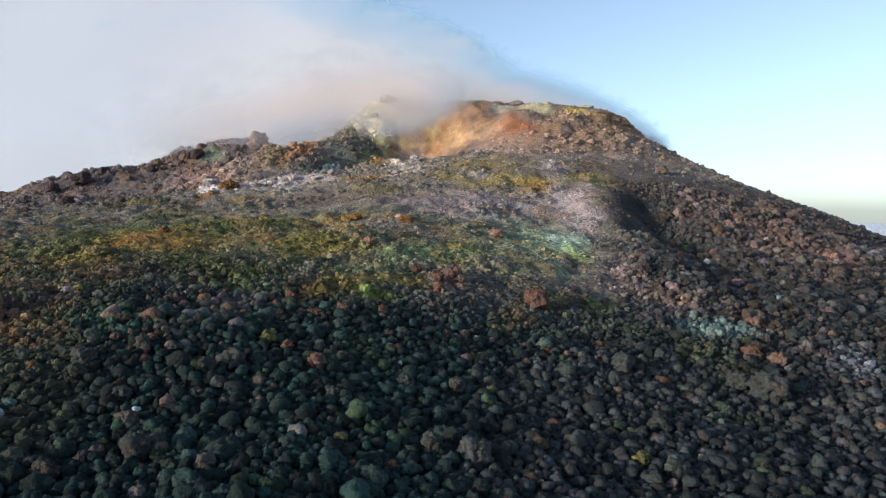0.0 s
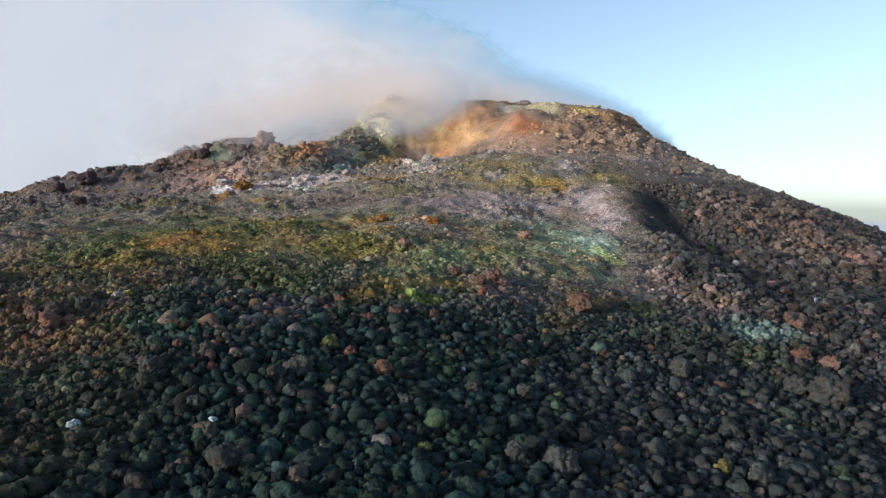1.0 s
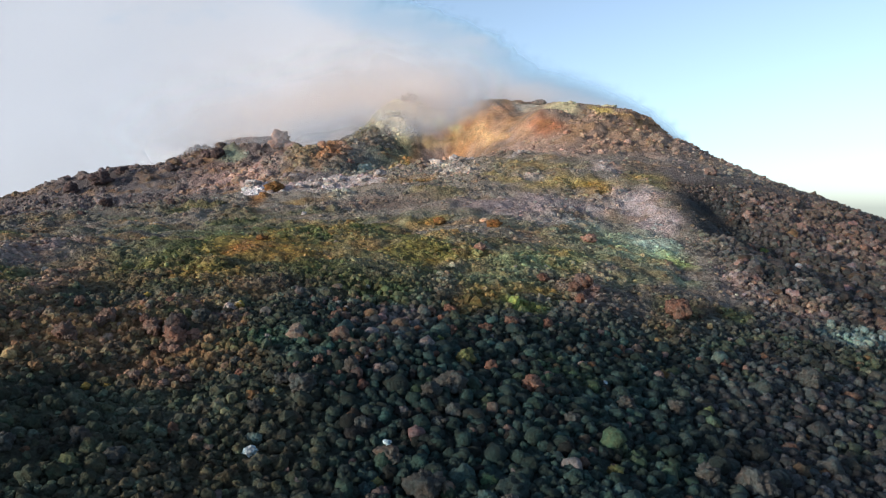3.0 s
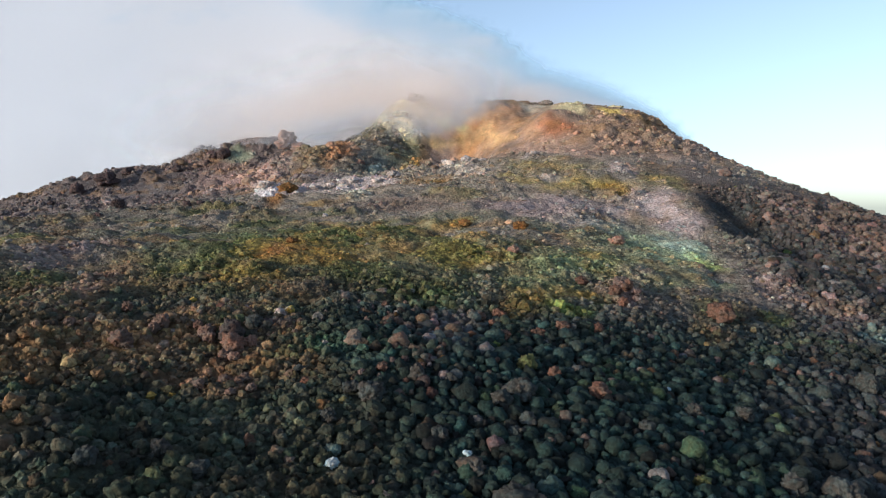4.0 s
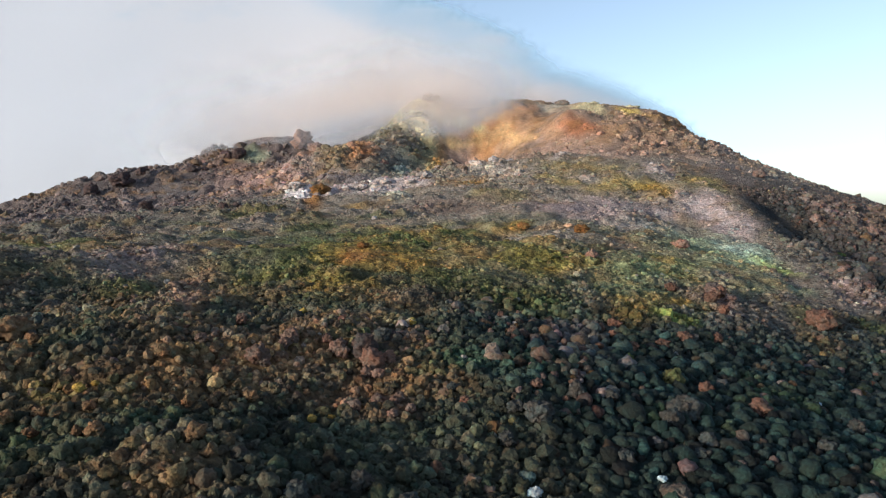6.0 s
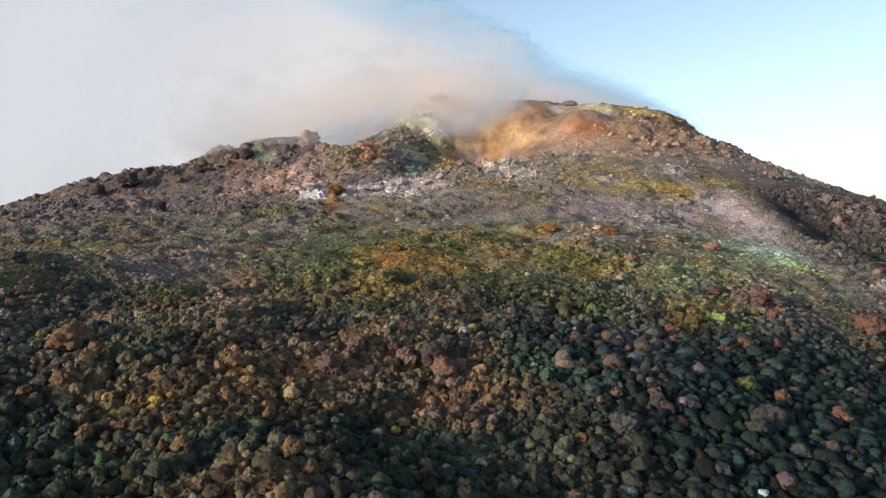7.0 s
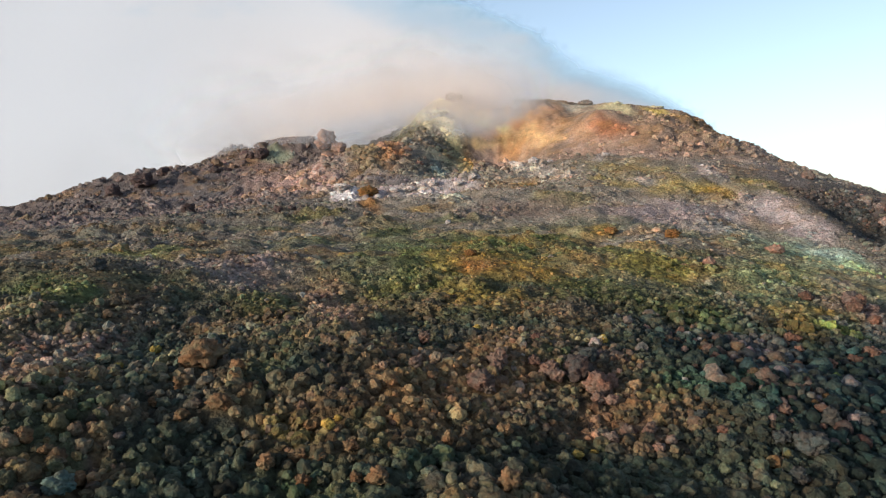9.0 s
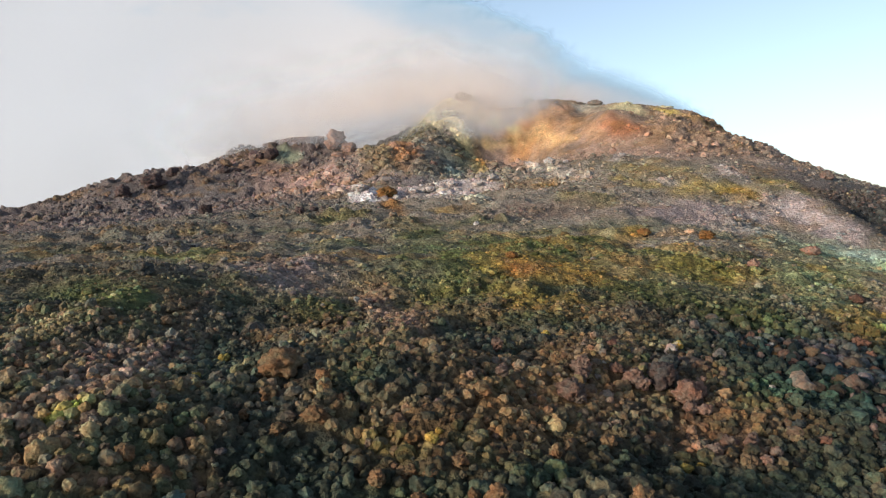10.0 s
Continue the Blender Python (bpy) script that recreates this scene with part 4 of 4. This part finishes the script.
def near_stones(rng):
    """Places, sizes and colours of the loose stones of the near slope."""
    xs, ys, rs = [], [], []
    for step, size, coarse in ((0.084, 0.040, True), (0.062, 0.026, False)):
        x, y = spread(rng, -12.5, 7.5, 2.6, 9.2, step)
        fan = smooth(-3.4, -2.4, x + 0.5 * fbm(x, y, 1.5, 3, 65)) * smooth(9.0, 7.2, y - 0.25 * np.maximum(x, 0))
        keep = (np.abs(x + 2.6) < 2.5 + 0.78 * (y + 1.5)) & ((rng.random(len(x)) < fan) == coarse)
        keep &= rng.random(len(x)) > 0.7 * crusted(x, y) * smooth(6.4, 8.4, y)
        x, y = x[keep], y[keep]
        r = size * np.exp(rng.normal(0, 0.26 if coarse else 0.34, len(x))) * (1 - 0.45 * crusted(x, y) * smooth(6.0, 8.0, y))
        r *= 1 + rng.uniform(0.3, 0.9, len(x)) * (rng.random(len(x)) < 0.03)
        xs.append(x), ys.append(y), rs.append(np.clip(r, 0.014, np.where(x < -3.0, 0.055, 0.09)))
    # small stones in the gaps of the coarse fan
    x, y = spread(rng, -3.4, 6.5, 3.2, 8.0, 0.13)
    xs.append(x), ys.append(y), rs.append(0.03 * np.exp(rng.normal(0, 0.3, len(x))))
    x, y, r = np.concatenate(xs), np.concatenate(ys), np.concatenate(rs)
    return x, y, r, stone_colours(rng, x, y, 0.05)


def build_scree():
    rng = np.random.default_rng(11)
    x, y, r, col = near_stones(rng)
    # the stones that lie foremost are pieces of their own
    order = np.where((r > 0.028) & (x > -8.4) & (x < 2.6), y + 0.12 * x - 3.95, -1)
    order = np.where(order > 0, order, 99)
    first = np.argsort(order)[:300]
    single = np.zeros(len(x), bool)
    single[first] = True
    fine = (r < 0.04) & (x < -2.2)
    near = (y + 0.12 * x < 4.1) & ~single & ~fine
    beyond = ~near & ~single & (y < 7.0)
    crumbs = ~near & ~single & (y >= 7.0)
    scree("near_scree", rng, x[near], y[near], r[near], 3, col[near], "round dark porous lava stones packed on the slope", 0.4 - 0.12 * swell(x[near], y[near]), 1.0)
    for name, sel, label, flat_faces in (("fan_scree", beyond & (x > -2.7), "round dark lava stones packed in a fan", False), ("middle_scree", beyond & (x <= -2.7), "small rough clinker bound in coloured mineral crust", True)):
        scree(name, rng, x[sel], y[sel], r[sel], 2, col[sel], label, 0.32 - 0.2 * swell(x[sel], y[sel]), 0.95, not flat_faces)
    scree("crust_scree", rng, x[crumbs], y[crumbs], r[crumbs], 1, col[crumbs], "crumbly clinker bound in green and ochre crust", 0.35, 0.95, False)
    # the slope under and beside the way
    x1, y1 = spread(rng, -14, 10, -5, 9.2, 0.15)
    keep = (y1 < 2.6) | (np.abs(x1 + 2.6) > 2.45 + 0.78 * (y1 + 1.5))
    x1, y1 = x1[keep], y1[keep]
    r1 = np.clip(0.06 * np.exp(rng.normal(0, 0.28, len(x1))), 0.03, 0.12)
    scree("lower_scree", rng, x1, y1, r1, 1, stone_colours(rng, x1, y1, 0.08), "dark lava stones covering the lower slope", 0.3, 0.9)
    # middle slope
    x2, y2 = spread(rng, -17, 13, 9.2, 17, 0.066)
    cr = crusted(x2, y2)
    keep = rng.random(len(x2)) > 0.9 * cr
    x2, y2 = x2[keep], y2[keep]
    cr = crusted(x2, y2)
    keep = (np.abs(x2 + 2) < 4 + 0.72 * y2) & (rng.random(len(x2)) > 0.15 * cr + 0.25 * smooth(2.9, 3.8, x2) * (1 - cr))
    keep &= rng.random(len(x2)) < 1 - 0.5 * cr * smooth(0.05, -0.25, fbm(x2, y2, 0.9, 3, 62))
    x2, y2, cr = x2[keep], y2[keep], cr[keep]
    r2 = (0.018 + 0.019 * (1 - cr)) * np.exp(rng.normal(0, 0.40, len(x2)) + 0.5 * fbm(x2, y2, 1.4, 2, 63))
    big = rng.random(len(x2)) < 0.02 * (1 - cr)
    loose = smooth(2.9, 3.8, x2) * (1 - cr)
    r2 = np.clip(r2 * (1 + big) * (1 + 0.2 * loose), 0.015, 0.13)
    c2 = stone_colours(rng, x2, y2, 0.12)
    for name, sel, level in (("slope_scree", y2 < 11.5, 2), ("high_slope_scree", y2 >= 11.5, 1)):
        scree(name, rng, x2[sel], y2[sel], r2[sel], level, c2[sel], "lava stones and clods scattered over the stained slope", 0.3 - 0.3 * cr[sel], 0.9, False)
    # larger clods in swarms
    x4, y4 = spread(rng, -14, 4, 7.2, 18, 0.15)
    keep = (fbm(x4, y4, 1.5, 3, 28) + rng.normal(0, 0.08, len(x4)) > 0.14) & (rng.random(len(x4)) < 0.3)
    x4, y4 = x4[keep], y4[keep]
    r4 = np.clip(0.034 * np.exp(rng.normal(0, 0.35, len(x4))), 0.03, 0.09)
    scree("clod_swarm", rng, x4, y4, r4, 2, np.minimum(stone_colours(rng, x4, y4, 0.2), 0.22), "brown and ochre clods in swarms on the crust", -0.05, 0.75, False)
    # upper slope
    x3, y3 = spread(rng, -22, 15, 17, 31, 0.15)
    bare = smooth(3.2, 2.0, np.hypot((x3 - 0.6) / 1.3, y3 - 27.8))
    keep = rng.random(len(x3)) < (0.25 + 0.4 * smooth(5.5, 8, x3) + 0.2 * smooth(-1, -3, x3)) * (1 - 0.95 * bare)
    x3, y3 = x3[keep], y3[keep]
    r3 = np.clip(0.034 * np.exp(rng.normal(0, 0.5, len(x3))), 0.015, 0.14)
    scree("summit_scree", rng, x3, y3, r3, 1, stone_colours(rng, x3, y3, 0.10), "broken rocks and clods below the crater rim", -0.15, 0.9, False)
    # lumps of the crust itself
    x7, y7 = spread(rng, -15, 5.5, 7.2, 18.5, 0.078)
    bound = crusted(x7, y7) * rugged(x7, y7)
    keep = (np.abs(x7 + 3) < 1.5 + 0.74 * (y7 + 1)) & (rng.random(len(x7)) < (0.1 + 0.62 * bound) * (1 - 0.6 * smooth(11.5, 13.5, y7)))
    x7, y7 = x7[keep], y7[keep]
    r7 = np.clip((0.011 + 0.0011 * y7) * np.exp(rng.normal(0, 0.45, len(x7))), 0.014, 0.10)
    c7 = np.clip(tint(x7, y7) * np.exp(rng.normal(0.0, 0.10, (len(x7), 1))) * (1 + rng.normal(0, 0.03, (len(x7), 3))), 0.012, 0.7)
    scree("crust_lumps", rng, x7, y7, r7, 1, c7, "crumbly lumps of green, ochre and lilac mineral crust", 0.05 + 0 * r7, 0.55, False)
    # broken rocks below the rim and on the side ridge, and the crumbled ledge
    x5, y5 = spread(rng, -17, 8.5, 17.5, 29.5, 0.22)
    keep = fbm(x5, y5, 1.6, 3, 73) + rng.normal(0, 0.2, len(x5)) + 0.12 * smooth(0, -3, x5) > 0.10 + 0.22 * smooth(20.5, 18.5, y5)
    keep &= rng.random(len(x5)) > smooth(2.6, 1.6, np.hypot((x5 - 0.6) / 1.3, y5 - 27.8)) + 0.9 * hump(x5, y5, 2.6, 25.4, 1.2, 1.3, 1.0)
    x5, y5 = x5[keep], y5[keep]
    r5 = np.clip(0.075 * np.exp(rng.normal(0, 0.45, len(x5))), 0.035, 0.24) * (1 - 0.35 * smooth(1, 4, x5)) * (0.6 + 0.4 * smooth(19, 21.5, y5))
    c5 = np.clip(tint(x5, y5) * np.exp(rng.normal(0.02, 0.15, (len(x5), 1))) * (1 + rng.normal(0, 0.03, (len(x5), 3))), 0.012, 0.7)
    scree("ridge_clods", rng, x5, y5, r5, 2, c5, "broken rocks strewn below the rim and over the side ridge", -0.05 + 0 * r5, 0.8, False)
    x6, y6 = spread(rng, -6.9, -2.4, 17.8, 20.4, 0.12)
    keep = (np.abs(y6 - 18.5 - 0.3 * fbm(x6, y6, 1.2, 2, 74)) < 0.32) & (rng.random(len(x6)) < 0.10)
    x6, y6 = x6[keep], y6[keep]
    r6 = np.clip(0.05 * np.exp(rng.normal(0, 0.4, len(x6))), 0.03, 0.16)
    scree("ledge_rubble", rng, x6, y6, r6, 2, np.minimum(stone_colours(rng, x6, y6, 0.08), 0.42) * (0.78, 0.73, 0.74), "pale lilac rubble of the crumbling ledge", -0.1, 0.75, False)
    return x[first], y[first], r[first], col[first]


FOREMOST = build_scree()


# ---------------------------------------------------------------- single rocks
def rock(x, y, r, colour, label, seed, squat=0.9, sink=0.42, rough=1.1):
    """A rock that can be told from its neighbours."""
    rng = np.random.default_rng(seed)
    v = lump(4, seed, rough, 7) * r
    a = rng.uniform(0, 2 * math.pi)
    c, q = math.cos(a), math.sin(a)
    v = np.c_[v[:, 0] * c - v[:, 1] * q, v[:, 0] * q + v[:, 1] * c, v[:, 2] * squat]
    low = -v[:, 2].min()
    ob = new("rock", mesh_from("rock", v, BALLS[4][1], M_ROCK))
    ob.location = (x, y, float(relief(x, y)) + low * (1 - sink))
    ob.color = (*(np.clip(np.array(colour) * rng.uniform(0.85, 1.15), 0, 0.8)), 1)
    return tagged(ob, label, "rock", "loose rocks on the slope")


count = 0
for colour, squat, label, places in ROCKS:
    for x, y, r in places:
        count += 1
        rock(x, y, r, colour, label, 1000 + count, squat)


# ---------------------------------------------------------------- foremost loose stones
STONES = [mesh_from("stone", v, BALLS[3][1], M_ROCK) for v in LUMPS[3]]


def lay_stones():
    rng = np.random.default_rng(29)
    for x, y, r, c in zip(*FOREMOST):
        ob = new("stone", STONES[int(rng.integers(len(STONES)))])
        ob.parent = ground
        turn = Euler(rng.uniform(-3.1, 3.1, 3))
        ob.matrix_basis = Matrix.LocRotScale((x, y, float(relief(x, y)) + 0.3 * r), turn, (r, r, r))
        ob.color = (*c, 1)


lay_stones()
